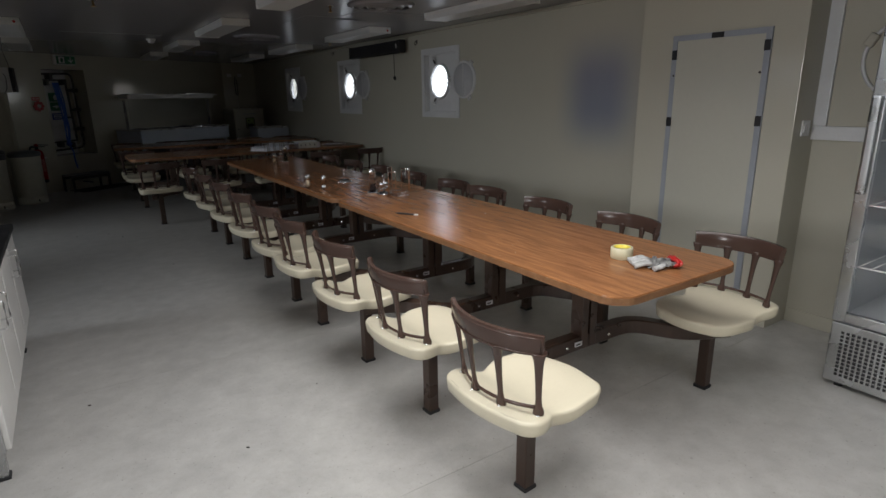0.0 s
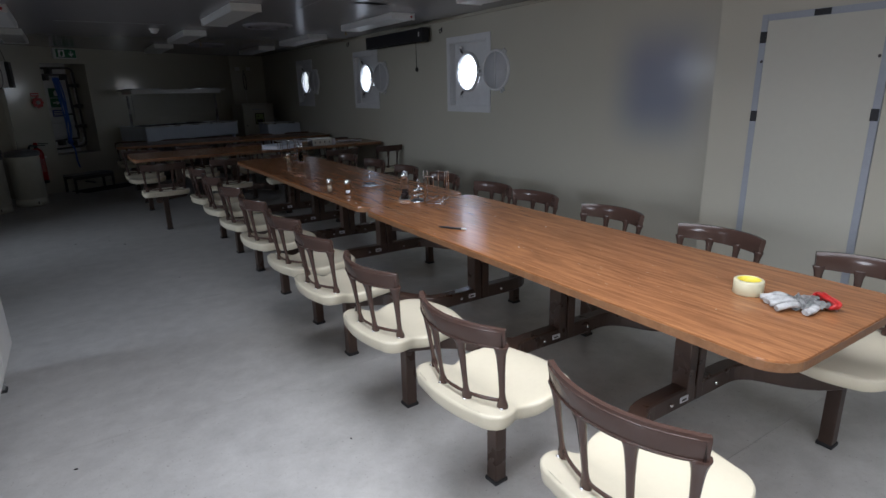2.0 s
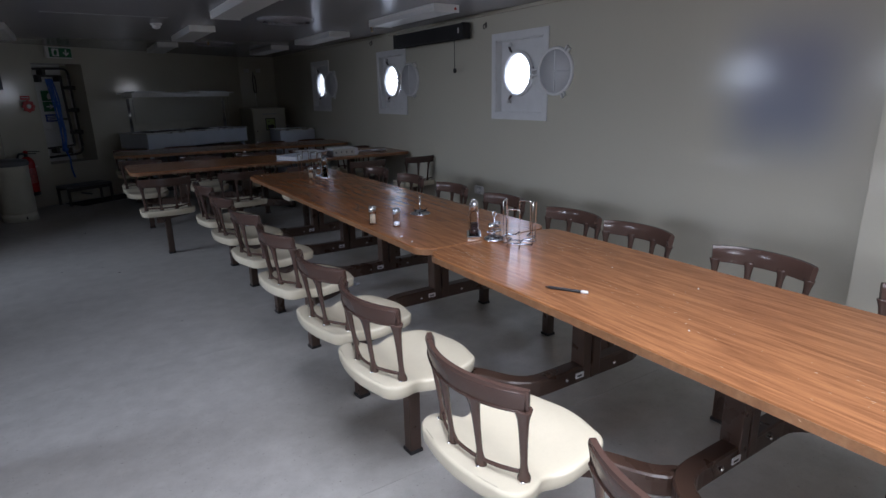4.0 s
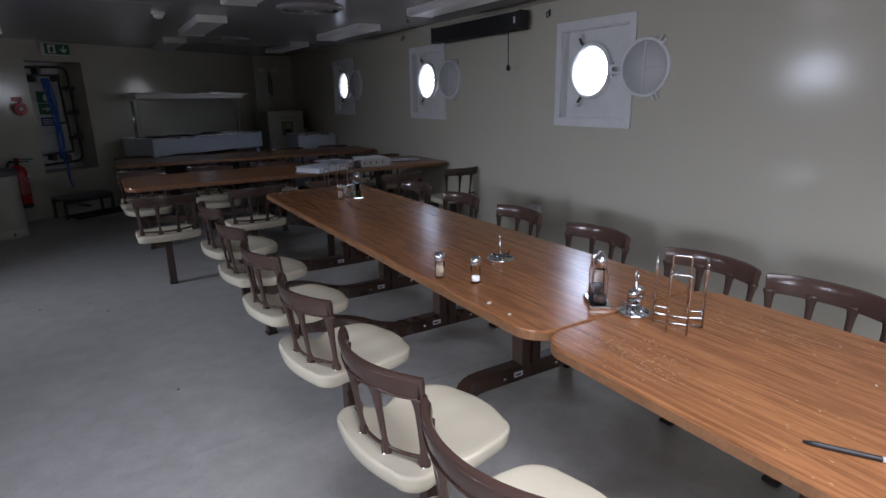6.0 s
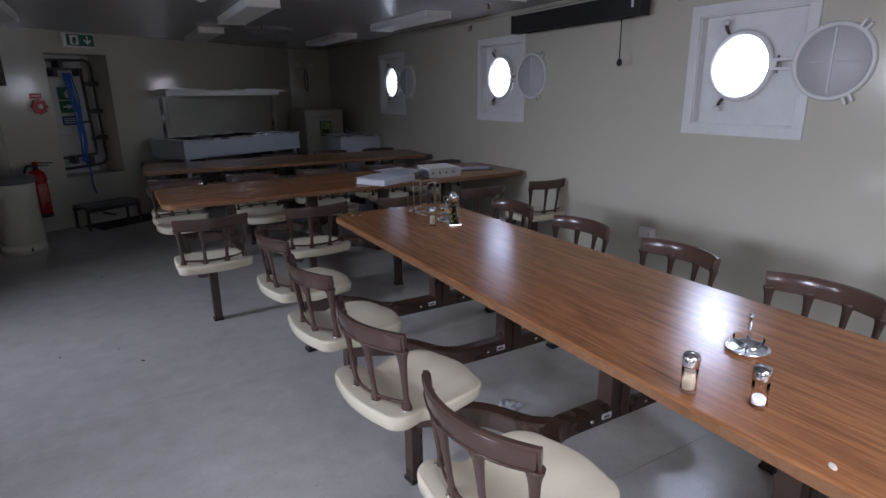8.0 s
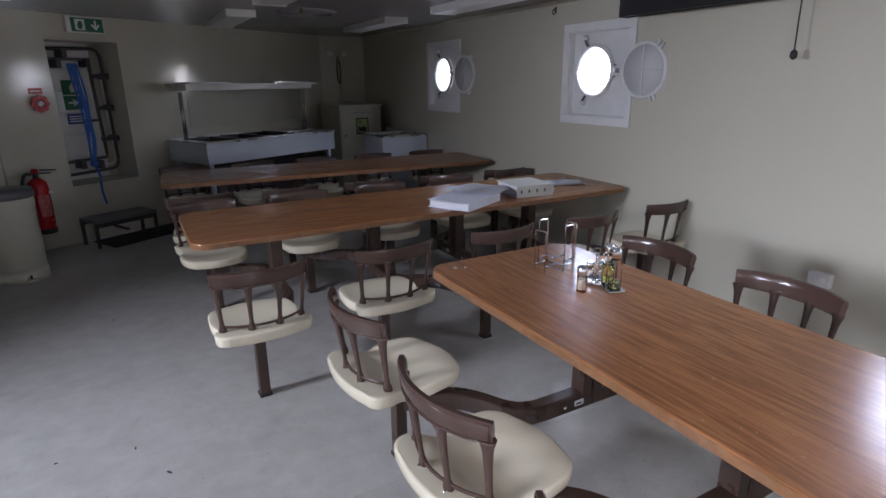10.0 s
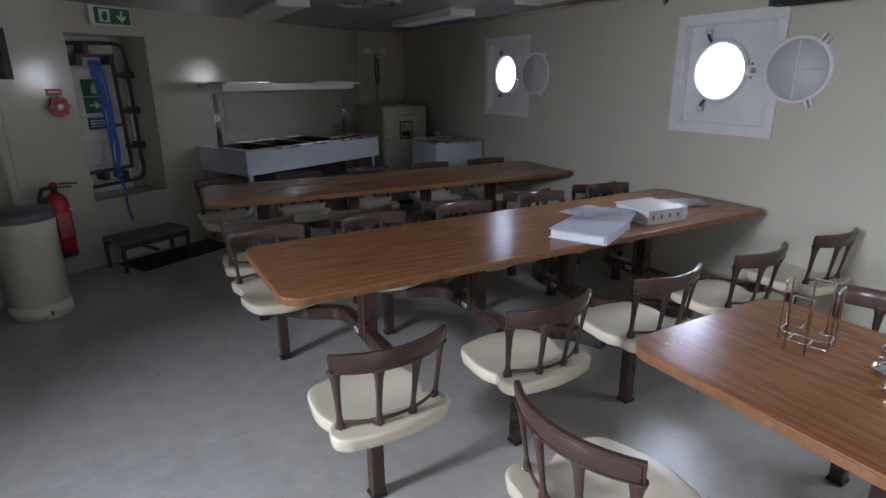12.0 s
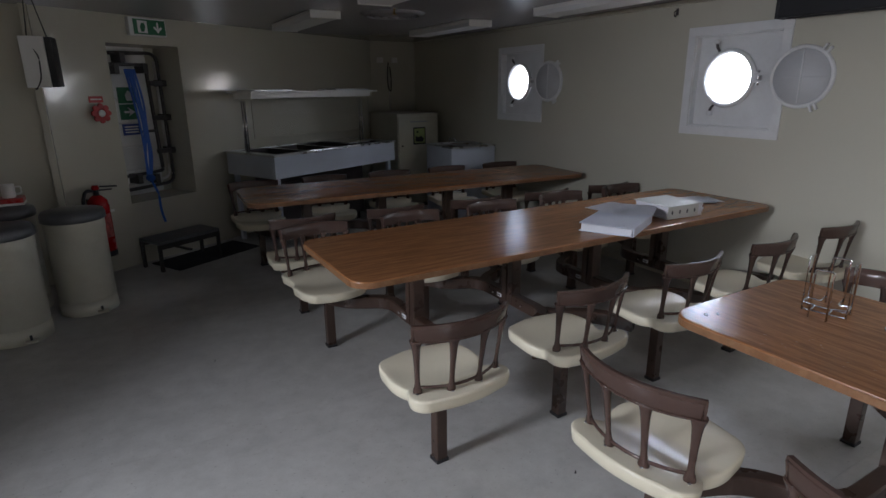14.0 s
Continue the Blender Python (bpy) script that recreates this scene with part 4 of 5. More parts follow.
part("hose", wire(bend([(-0.02, 0, 0.585), (-0.10, -0.02, 0.60), (-0.15, -0.04, 0.50), (-0.13, -0.07, 0.30), (-0.09, -0.085, 0.16)], 0.08, 7), 0.015), M_BLACK, e)
lab = bmesh.new()
for i in range(10):
    a0, a1 = radians(-125 + i * 7), radians(-125 + (i + 1) * 7)
    vs = [lab.verts.new((0.0915 * math.cos(a), 0.0915 * math.sin(a), z)) for a, z in ((a0, 0.16), (a1, 0.16), (a1, 0.38), (a0, 0.38))]
    lab.faces.new(vs)
part("label", lab, material("extinguisher_label", (0.45, 0.10, 0.09), 0.4, var=0.5, scale=40), e, "pale red instruction label")
part("tag", box(0.05, 0.085, -0.097, -0.090, 0.39, 0.41), M_WHITE, e)
part("bracket", box(-0.03, 0.03, 0.085, 0.13, 0.25, 0.50, 0.004), M_BLACK, e)

# rubber mat and low step stool
tm = Matrix.Translation((0.50, 11.20, 0)) @ Matrix.Rotation(radians(29), 4, "Z")
tagged(part("rubber_mat", box(-0.46, 0.46, -0.22, 0.20, 0, 0.009, 0.003, None, tm), M_MAT), "black rubber mat under the step stool", "mat")
tm = Matrix.Translation((0.27, 11.06, 0.009)) @ Matrix.Rotation(radians(28), 4, "Z")
st = thing("step_stool", tm, "low black steel step stool on a rubber mat", "stool")
part("top", box(-0.31, 0.31, -0.15, 0.15, 0.245, 0.275, 0.006), M_LID, st)
rim = bmesh.new()
for y in (-0.15, 0.138):
    box(-0.31, 0.31, y, y + 0.012, 0.20, 0.245, 0.003, rim)
part("apron", rim, M_PIPE, st)
for x in (-0.295, 0.295):
    for y in (-0.135, 0.135):
        part("leg", box(x - 0.014, x + 0.014, y - 0.014, y + 0.014, 0, 0.245, 0.003), M_PIPE, st)
part("stretcher", box(-0.005, 0.02, -0.13, 0.13, 0.12, 0.14, 0.003), M_PIPE, st)


# waste bins
def waste_bin(x, y, h, label):
    b = thing("waste_bin", pose(x, y, 0), label, "bin", "waste bins")
    part("body", turned([(0.172, 0.0), (0.178, 0.006), (0.180, 0.10), (0.180, 0.11), (0.186, 0.115), (0.186, h - 0.10), (0.190, h - 0.095), (0.190, h - 0.01), (0.186, h)], 40), M_BIN, b)
    part("base_ring", turned([(0.183, 0.0), (0.189, 0.0), (0.187, 0.10), (0.182, 0.10)], 40, closed=True), M_BIN, b)
    part("lid", turned([(0.196, h - 0.02), (0.202, h - 0.016), (0.202, h + 0.022), (0.190, h + 0.045), (0.10, h + 0.062), (0.001, h + 0.066)], 40), M_LID, b, "dark domed lid")
    pd = part("pedal", box(0.05, 0.12, -0.225, -0.165, 0.02, 0.032, 0.004), M_BIN, b)
    part("hinge_mark", box(0.075, 0.09, -0.194, -0.186, 0.03, 0.065, 0.002), M_BLACK, pd)
    return b


waste_bin(-0.465, 10.18, 0.70, "tall cream enamel pedal bin with dark lid")
waste_bin(-0.855, 9.83, 0.70, "cream pedal bin with dark lid, scuffed")
waste_bin(-0.90, 10.42, 0.72, "cream pedal bin behind the others, box on its lid")
b = thing("red_box", pose(-0.84, 10.42, 0.786), "small red and white carton on a bin lid", "box")
part("carton", box(-0.09, 0.09, -0.07, 0.07, 0, 0.05, 0.003), M_RED, b)
part("white_band", box(-0.092, 0.092, -0.072, 0.072, -0.0005, 0.016, 0.002), M_WHITE, b)
m = thing("mug", pose(-0.83, 10.40, 0.837), "white mug on top of the carton", "mug")
part("cup", turned([(0.032, 0), (0.040, 0.008), (0.041, 0.095), (0.037, 0.095), (0.036, 0.012), (0.001, 0.010)], 28), M_WHITE, m)
part("handle", wire(bend([(0.038, 0, 0.075), (0.075, 0, 0.075), (0.075, 0, 0.025), (0.038, 0, 0.022)], 0.02), 0.006), M_WHITE, m)

# wall monitor hung near the corner
t = thing("hanging_speaker", pose(-0.495, 10.50, 1.755, 0, 0, -8), "white box with black side hung from the ceiling by wires", "speaker")
part("cabinet", box(-0.10, 0.085, 0.0, 0.16, -0.17, 0.17, 0.006), M_BLACK, t)
part("front", box(-0.105, 0.04, -0.03, 0.03, -0.172, 0.172, 0.004), M_WHITE, t, "white front plate")
part("cable", wire(bend([(-0.06, -0.02, 0.13), (0.0, -0.03, 0.05), (-0.01, -0.03, -0.12), (-0.06, -0.025, -0.20), (-0.05, -0.02, -0.13)], 0.06), 0.005), M_BLACK, t)
for x in (-0.07, 0.05):
    part("hanger", wire([(x, 0.06, 0.17), (x * 0.4 - 0.02, 0.06, ZC - 1.755)], 0.004), M_BLACK, t)
pil = box(-0.60, -0.548, 10.86, 10.938, 0, ZC, 0.004)
structure("trim_corner_post", pil, M_WALL, "cream corner post beside the bins", "trim")


# ---------------- serving counter ----------------
bm_ = Matrix.Translation((1.17, 10.97, 0)) @ Matrix.Rotation(radians(25), 4, "Z")
bf = thing("serving_counter", bm_, "white cold-buffet counter with steel wells and overshelf", "counter")
L, D = 1.80, 0.76
shell = bmesh.new()
for a in ((0, L, 0, 0.03), (0, L, D - 0.03, D), (0, 0.03, 0.03, D - 0.03), (L - 0.03, L, 0.03, D - 0.03)):
    box(a[0], a[1], a[2], a[3], 0.71, 0.925, 0.004, shell)
part("body", shell, M_BUFFET, bf)
part("floor_pan", box(0.03, L - 0.03, 0.03, D - 0.03, 0.71, 0.74), M_BUFFET, bf)
rimm = bmesh.new()
for a in ((-0.012, L + 0.012, -0.012, 0.075), (-0.012, L + 0.012, D - 0.075, D + 0.012), (-0.012, 0.09, 0.075, D - 0.075), (L - 0.09, L + 0.012, 0.075, D - 0.075)):
    box(a[0], a[1], a[2], a[3], 0.925, 0.945, 0.003, rimm)
part("rim", rimm, M_SILVER, bf, "steel rim")
for k in range(4):
    a = 0.09 + k * (L - 0.18) / 4
    well = bmesh.new()
    e = a + (L - 0.18) / 4 - 0.02
    for q in ((a, e, 0.075, 0.08, 0.78, 0.940), (a, e, D - 0.08, D - 0.075, 0.78, 0.940), (a, a + 0.005, 0.08, D - 0.08, 0.78, 0.940), (e - 0.005, e, 0.08, D - 0.08, 0.78, 0.940), (a, e, 0.075, D - 0.075, 0.775, 0.78)):
        box(*q, 0, well)
    part("well", well, M_DARK, bf, "dark food well")
    part("divider", box(e, e + 0.02, 0.075, D - 0.075, 0.925, 0.943, 0.003), M_SILVER, bf)
part("base", box(0.26, L - 0.26, 0.30, D - 0.08, 0.09, 0.71, 0.006), M_DARK, bf, "dark recessed cabinet")
for x in (0.06, L - 0.06):
    for y in (0.06, D - 0.06):
        part("leg", box(x - 0.022, x + 0.022, y - 0.022, y + 0.022, 0, 0.71, 0.003), M_BUFFET, bf)
part("plinth", box(0.3, L - 0.3, 0.34, D - 0.12, 0, 0.09), M_BLACK, bf)
for k in range(9):
    part("slot", box(0.30, 0.62, 0.294, 0.30, 0.42 + k * 0.028, 0.434 + k * 0.028), M_BLACK, bf, "dark vent slot")
for x in (0.06, L - 0.06):
    for y in (0.46, 0.50):
        part("shelf_post", wire([(x, y, 0.945), (x, y, 1.445)], 0.012), M_CHROME, bf)
part("light_box", box(0.06, L - 0.02, 0.34, 0.62, 1.465, 1.515, 0.005), M_WHITE, bf, "white lamp canopy")
part("overshelf", box(0.02, L + 0.04, 0.28, 0.68, 1.515, 1.535, 0.004), M_WHITE, bf, "thin overshelf")
g = part("sneeze_guard", box(0.06, L - 0.06, 0.345, 0.351, 1.08, 1.445), M_GLASS, bf)
g.visible_shadow = False
for x, w in ((0.10, 0.5), (1.2, 0.55)):
    tagged(part("serving_tray", box(x, x + w, 0.34, 0.62, 1.535, 1.553, 0.004, None, bm_), M_SILVER), "flat steel tray resting on the overshelf", "tray", "trays")
tagged(part("food_pan", box(1.15, 1.5, 0.12, 0.62, 0.945, 0.972, 0.008, None, bm_), M_CHROME), "shallow steel pan lying on the counter", "pan")

# tall equipment locker and chest unit
c = thing("locker", pose(3.02, 12.08, 0), "cream steel locker with a black and yellow-green pictogram", "locker")
part("body", box(0, 0.60, 0.02, 0.90, 0.05, 1.215, 0.005), M_BIN, c)
part("top", box(-0.01, 0.61, -0.005, 0.91, 1.215, 1.235, 0.004), M_BIN, c)
part("plinth", box(0.03, 0.57, 0.06, 0.86, 0, 0.05), M_BLACK, c)
dr = part("door", box(0.012, 0.588, 0.0, 0.02, 0.07, 1.20, 0.004), M_BIN, c)
part("lock", turned([(0.012, 0), (0.010, 0.012)], 14, None, pose(0.06, 0, 0.83, 90, 0, 0)), M_DARK, dr)
sg = part("pictogram", box(0.22, 0.40, -0.003, 0.0, 0.84, 1.06), M_BLACK, dr, "black-framed pictogram")
part("field", box(0.235, 0.385, -0.005, -0.003, 0.86, 1.045), material("pictogram_green", (0.35, 0.42, 0.16), 0.5), sg)
part("mark", upright([(0.25, 0.88), (0.36, 0.87), (0.37, 0.92), (0.33, 0.95), (0.30, 0.93), (0.25, 0.95)], -0.005), M_BLACK, sg)
part("mark", turned([(0.014, 0), (0.014, 0.002)], 12, None, pose(0.28, -0.005, 1.00, 90, 0, 0)), M_BLACK, sg)
part("text_bar", box(0.18, 0.43, -0.002, 0.0, 1.125, 1.14), M_TRIM, dr)

c = thing("chest_unit", pose(3.16, 10.98, 0), "white open-top cold unit with steel rim against the side wall", "counter")
sh = bmesh.new()
for a in ((0, 0.60, 0, 0.03), (0, 0.60, 0.56, 0.59), (0, 0.03, 0.03, 0.56), (0.57, 0.60, 0.03, 0.56)):
    box(a[0], a[1], a[2], a[3], 0.08, 0.885, 0.004, sh)
part("body", sh, M_BUFFET, c)
part("bottom", box(0.03, 0.57, 0.03, 0.56, 0.5, 0.52), M_SILVER, c)
rr = bmesh.new()
for a in ((-0.01, 0.61, -0.01, 0.05), (-0.01, 0.61, 0.54, 0.60), (-0.01, 0.05, 0.05, 0.54), (0.55, 0.61, 0.05, 0.54)):
    box(a[0], a[1], a[2], a[3], 0.885, 0.902, 0.003, rr)
part("rim", rr, M_SILVER, c)
part("pan", box(0.06, 0.54, 0.06, 0.53, 0.86, 0.893, 0.004), M_SILVER, c)
part("tap", wire(bend([(0.30, 0.55, 0.902), (0.30, 0.55, 0.96), (0.30, 0.42, 0.955), (0.30, 0.40, 0.93)], 0.03), 0.01), M_CHROME, c)
for x in (0.05, 0.55):
    for y in (0.05, 0.54):
        part("foot", turned([(0.02, 0), (0.02, 0.08)], 12, None, pose(x, y, 0)), M_RUBBER, c)


# sockets and cable in the corner
def corner_socket(x, z, name="socket_outlet"):
    o = thing(name, pose(x, 13.06, z), "white double socket high on the corner wall", "socket", "corner sockets")
    part("plate", box(-0.045, 0.045, -0.02, 0.0, -0.035, 0.035, 0.004), M_WHITE, o)
    for k in (-0.02, 0.02):
        part("insert", box(k - 0.014, k + 0.014, -0.024, -0.02, -0.016, 0.016, 0.003), M_WHITE, o)


corner_socket(3.24, 1.93)
corner_socket(3.46, 1.93)
cb = thing("hanging_cable", pose(3.36, 13.02, 0), "looped black cable hanging from a corner socket", "cable")
part("cable", wire(bend([(0, 0.02, 1.90), (-0.03, 0, 1.75), (-0.02, 0, 1.55), (0.02, 0, 1.50), (0.03, 0, 1.70), (0.01, 0, 1.84)], 0.1), 0.008), M_BLACK, cb)
part("white_lead", wire([(0.0, 0.01, 1.52), (0.0, 0.0, 1.30), (0.01, 0.0, 1.24)], 0.006), M_WHITE, cb)


# ---------------- things on the tables ----------------
M_PEPPER = material("pepper_grain", (0.30, 0.24, 0.17), 0.8, var=0.4, fine=300)
M_SAUCE = material("dark_sauce", (0.02, 0.008, 0.006), 0.2)
M_OIL = glass("olive_oil", (0.95, 0.84, 0.22), 0.02, 1.46)
M_TAPE = material("yellow_tape", (0.78, 0.66, 0.06), 0.4)
M_TAPESIDE = material("clear_tape_roll", (0.62, 0.58, 0.40), 0.25, var=0.05)
M_STAIN = material("dried_residue", (0.62, 0.56, 0.48), 0.7, var=0.2)


def shaker(x, y, full, name="salt_shaker", label="glass salt shaker with a steel cap on the table", z=TOP):
    s = thing(name, pose(x, y, z), label, "shaker", "shakers")
    g = part("glass_body", turned([(0.020, 0), (0.022, 0.004), (0.019, 0.03), (0.019, 0.070), (0.017, 0.073), (0.0165, 0.03), (0.018, 0.008), (0.001, 0.006)], 20), M_CLEAR, s)
    g.visible_shadow = False
    part("cap", turned([(0.0205, 0.070), (0.0215, 0.073), (0.0215, 0.094), (0.017, 0.102), (0.001, 0.104)], 20), M_CHROME, s)
    part("filling", turned([(0.0155, 0.009), (0.0155, full)], 16), M_PEPPER if full > 0.04 else M_PAPER, s)


shaker(1.61, 4.255, 0.055, "pepper_shaker", "glass pepper shaker with a steel cap on the table")
shaker(1.69, 4.125, 0.025)
shaker(1.945, 6.165, 0.05, "pepper_shaker", "glass pepper shaker with a steel cap beside the oil cruet")


def cruet_caddy(x, y, rz, label, tall=True):
    c = thing("condiment_caddy", pose(x, y, TOP, 0, 0, rz), label, "caddy", "condiment caddies")
    part("base_tray", turned([(0.045, 0), (0.050, 0.004), (0.050, 0.014), (0.046, 0.014), (0.044, 0.006)], 28), M_CHROME, c)
    part("stem", wire([(0, 0, 0.006), (0, 0, 0.12)], 0.004), M_CHROME, c)
    part("loop", turned([(0.012, -0.003), (0.016, -0.003), (0.016, 0.003), (0.012, 0.003)], 20, None, pose(0, 0, 0.132, 90, 0, 0), closed=True), M_CHROME, c)
    if tall:
        for k in (-1, 1):
            part("ring", turned([(0.019, 0.045), (0.022, 0.045), (0.022, 0.049), (0.019, 0.049)], 20, None, pose(k * 0.024, 0, 0), closed=True), M_CHROME, c)
            j = part("jar", turned([(0.017, 0.008), (0.018, 0.012), (0.018, 0.06), (0.015, 0.068), (0.013, 0.062), (0.015, 0.014), (0.001, 0.012)], 18, None, pose(k * 0.024, 0, 0)), M_CLEAR, c)
            j.visible_shadow = False
            part("lid", turned([(0.0165, 0.066), (0.0165, 0.085), (0.010, 0.090)], 18, None, pose(k * 0.024, 0, 0)), M_CHROME, j)
    return c


cruet_caddy(1.93, 3.575, 20, "small steel caddy with two glass jars")
cruet_caddy(2.06, 6.21, -30, "small steel caddy with two glass jars beside the menu rack")
# open steel cheese bowl on a stand
c = thing("ashtray_stand", pose(1.95, 4.315, TOP), "steel and glass dish stand with upright handle", "dish")
part("plate", turned([(0.05, 0), (0.058, 0.003), (0.060, 0.010), (0.054, 0.010), (0.048, 0.005)], 28), M_CHROME, c)
dish = part("dish", turned([(0.022, 0.010), (0.034, 0.018), (0.042, 0.038), (0.039, 0.038), (0.030, 0.020), (0.001, 0.015)], 28), M_CLEAR, c)
dish.visible_shadow = False
part("handle", wire([(0, 0, 0.008), (0, 0, 0.10)], 0.005), M_CHROME, c)
part("handle_tip", turned([(0.005, 0.095), (0.008, 0.102), (0.005, 0.112)], 14), M_CHROME, c)


def bottle_stand(x, y, rz, fill, label):
    c = thing("bottle_stand", pose(x, y, TOP, 0, 0, rz), label, "cruet", "cruets")
    part("tray", box(-0.062, 0.062, -0.036, 0.036, 0, 0.012, 0.005), M_CHROME, c)
    part("arch", wire(bend([(0, -0.020, 0.010), (0, -0.020, 0.165), (0, 0.0, 0.188), (0, 0.020, 0.165), (0, 0.020, 0.010)], 0.02), 0.004), M_CHROME, c)
    for k in (-1, 1):
        b = part("bottle", turned([(0.024, 0.012), (0.026, 0.016), (0.026, 0.115), (0.018, 0.135), (0.016, 0.140), (0.023, 0.112), (0.023, 0.018), (0.001, 0.016)], 22, None, pose(k * 0.030, 0, 0)), M_CLEAR, c)
        b.visible_shadow = False
        part("stopper", turned([(0.019, 0.132), (0.019, 0.165), (0.013, 0.178), (0.001, 0.181)], 18, None, pose(k * 0.030, 0, 0)), M_CHROME, b)
        liquid = part("liquid", turned([(0.0225, 0.018), (0.0225, 0.040 if k < 0 else 0.055 + (0.045 if fill is M_OIL else 0))], 20, None, pose(k * 0.030, 0, 0)), fill, b)
        liquid.visible_shadow = fill is not M_OIL


bottle_stand(1.91, 3.715, 55, M_SAUCE, "steel cruet stand with two dark sauce bottles")
bottle_stand(2.06, 6.125, 70, M_OIL, "steel cruet stand with yellow oil bottles")


def menu_rack(x, y, rz):
    """Bent-wire stand: four tall hairpins on a crossed base."""
    r = thing("wire_rack", pose(x, y, TOP, 0, 0, rz), "tall bent chrome-wire napkin rack on the table", "rack", "wire racks")
    w, d, h = 0.105, 0.070, 0.205
    for k in (-1, 1):
        part("hairpin", wire(bend([(-0.030, k * d, 0.004), (-0.030, k * d, h), (0.030, k * d, h), (0.030, k * d, 0.004)], 0.008), 0.0036), M_CHROME, r)
        part("hairpin", wire(bend([(k * w, -0.028, 0.004), (k * w, -0.028, h - 0.02), (k * w, 0.028, h - 0.02), (k * w, 0.028, 0.004)], 0.008), 0.0036), M_CHROME, r)
        part("base_wire", wire(bend([(-w, k * 0.028, 0.030), (-0.030, k * 0.028, 0.030), (-0.03, k * d, 0.034), (0.03, k * d, 0.034), (0.030, k * 0.028, 0.030), (w, k * 0.028, 0.030)], 0.010), 0.003), M_CHROME, r)
        part("base_wire", wire([(k * 0.03, -d, 0.006), (k * 0.03, d, 0.006)], 0.003), M_CHROME, r)


menu_rack(1.99, 3.46, 35)
menu_rack(2.045, 6.445, 12)

# roll of tape and a crumpled packet on the first table
t = thing("tape_roll", pose(1.99, 1.50, TOP), "roll of clear packing tape with yellow core", "tape")
part("tape", turned([(0.045, 0), (0.047, 0.002), (0.047, 0.046), (0.045, 0.048), (0.037, 0.050), (0.037, 0)], 36, None, None, closed=True), M_TAPESIDE, t)
part("core", turned([(0.034, 0.0), (0.0368, 0.0), (0.0368, 0.0485), (0.034, 0.0485)], 36, None, None, closed=True), M_TAPE, t, "yellow core")
pk = thing("work_glove", pose(2.02, 1.325, TOP, 0, 0, -38), "crumpled grey and white work glove with a red cuff", "glove")


def crumple(w, h, lift, seed, n=16):
    b = bmesh.new()
    vs = [[b.verts.new((-w / 2 + w * i / n + 0.008 * noise.noise((i * 0.5, j * 0.5, seed)), -h / 2 + h * j / n + 0.008 * noise.noise((i * 0.4, j * 0.6, seed + 5)),
                        0.004 + lift * (abs(noise.noise((i * 0.32, j * 0.30, seed))) + 0.5 * abs(noise.noise((i * 0.8, j * 0.8, seed + 9)))) * (1 - (2 * i / n - 1) ** 4))) for j in range(n + 1)] for i in range(n + 1)]
    for i in range(n):
        for j in range(n):
            b.faces.new((vs[i][j], vs[i + 1][j], vs[i + 1][j + 1], vs[i][j + 1]))
    bmesh.ops.solidify(b, geom=b.faces[:], thickness=0.0015)
    return b


M_GLOVE = material("grey_knit", (0.44, 0.44, 0.43), 0.7, var=0.35, scale=26, fine=160, bump=0.3, stain=(30, 0.9, (0.05, 0.05, 0.055)))
part("palm", crumple(0.125, 0.105, 0.050, 3.1), M_GLOVE, pk)
for k in range(4):
    fy = -0.036 + 0.024 * k
    pts = [(-0.045, fy, 0.018), (-0.075, fy * 1.1, 0.022 + 0.006 * (k % 2)), (-0.100, fy * 1.25 + 0.006 * (k % 3), 0.016), (-0.118, fy * 1.3 + 0.010 * (k % 2), 0.011)]
    part("finger", sweep(bend(pts, 0.02, 4), [(0.013 * a, 0.009 * b) for a, b in ring(1.0, 10)], smooth=True), M_GLOVE, pk)
thumb = [(0.0, -0.045, 0.018), (-0.02, -0.070, 0.016), (-0.05, -0.082, 0.011)]
part("thumb", sweep(bend(thumb, 0.02, 4), [(0.013 * a, 0.009 * b) for a, b in ring(1.0, 10)], smooth=True), M_GLOVE, pk)
cuff = [(0.062 + 0.006 * math.sin(3 * a), 0.052 * math.cos(a), 0.020 + 0.014 * math.sin(a)) for a in (2 * math.pi * i / 24 for i in range(25))]
part("cuff", wire(cuff, 0.0055), M_RED, pk, "red knitted cuff")
part("cuff_band", wire([(x - 0.014, y * 1.04, z) for x, y, z in cuff], 0.0065), M_RED, pk, "red knitted cuff")
p = thing("pen", pose(1.70, 2.86, TOP + 0.006, 0, 0, -60), "dark ballpoint pen lying on the table", "pen")
part("barrel", turned([(0.002, -0.075), (0.0055, -0.055), (0.0055, 0.055), (0.005, 0.06)], 12, None, pose(0, 0, 0, 0, 90, 0)), M_BLACK, p)
part("cap", turned([(0.0058, 0.055), (0.0058, 0.076), (0.003, 0.08)], 12, None, pose(0, 0, 0, 0, 90, 0)), M_WHITE, p)

# dried spots and chips along the table edges
for x, y, s in ((1.605, 3.92, 0.014), (1.60, 3.80, 0.010), (2.10, 2.60, 0.005), (1.75, 2.4, 0.004), (1.66, 6.66, 0.014), (1.70, 6.64, 0.010), (2.05, 2.95, 0.004)):
    sp = turned([(s, 0.0), (s * 0.9, 0.0012), (s * 0.4, 0.0015)], 9, None, pose(x, y, TOP, 0, 0, 40) @ Matrix.Diagonal((1.0, 0.55, 1, 1)))
    tagged(part("dried_spot", sp, M_STAIN), "small dried pale spot on the table top", "spot", "dried spots")

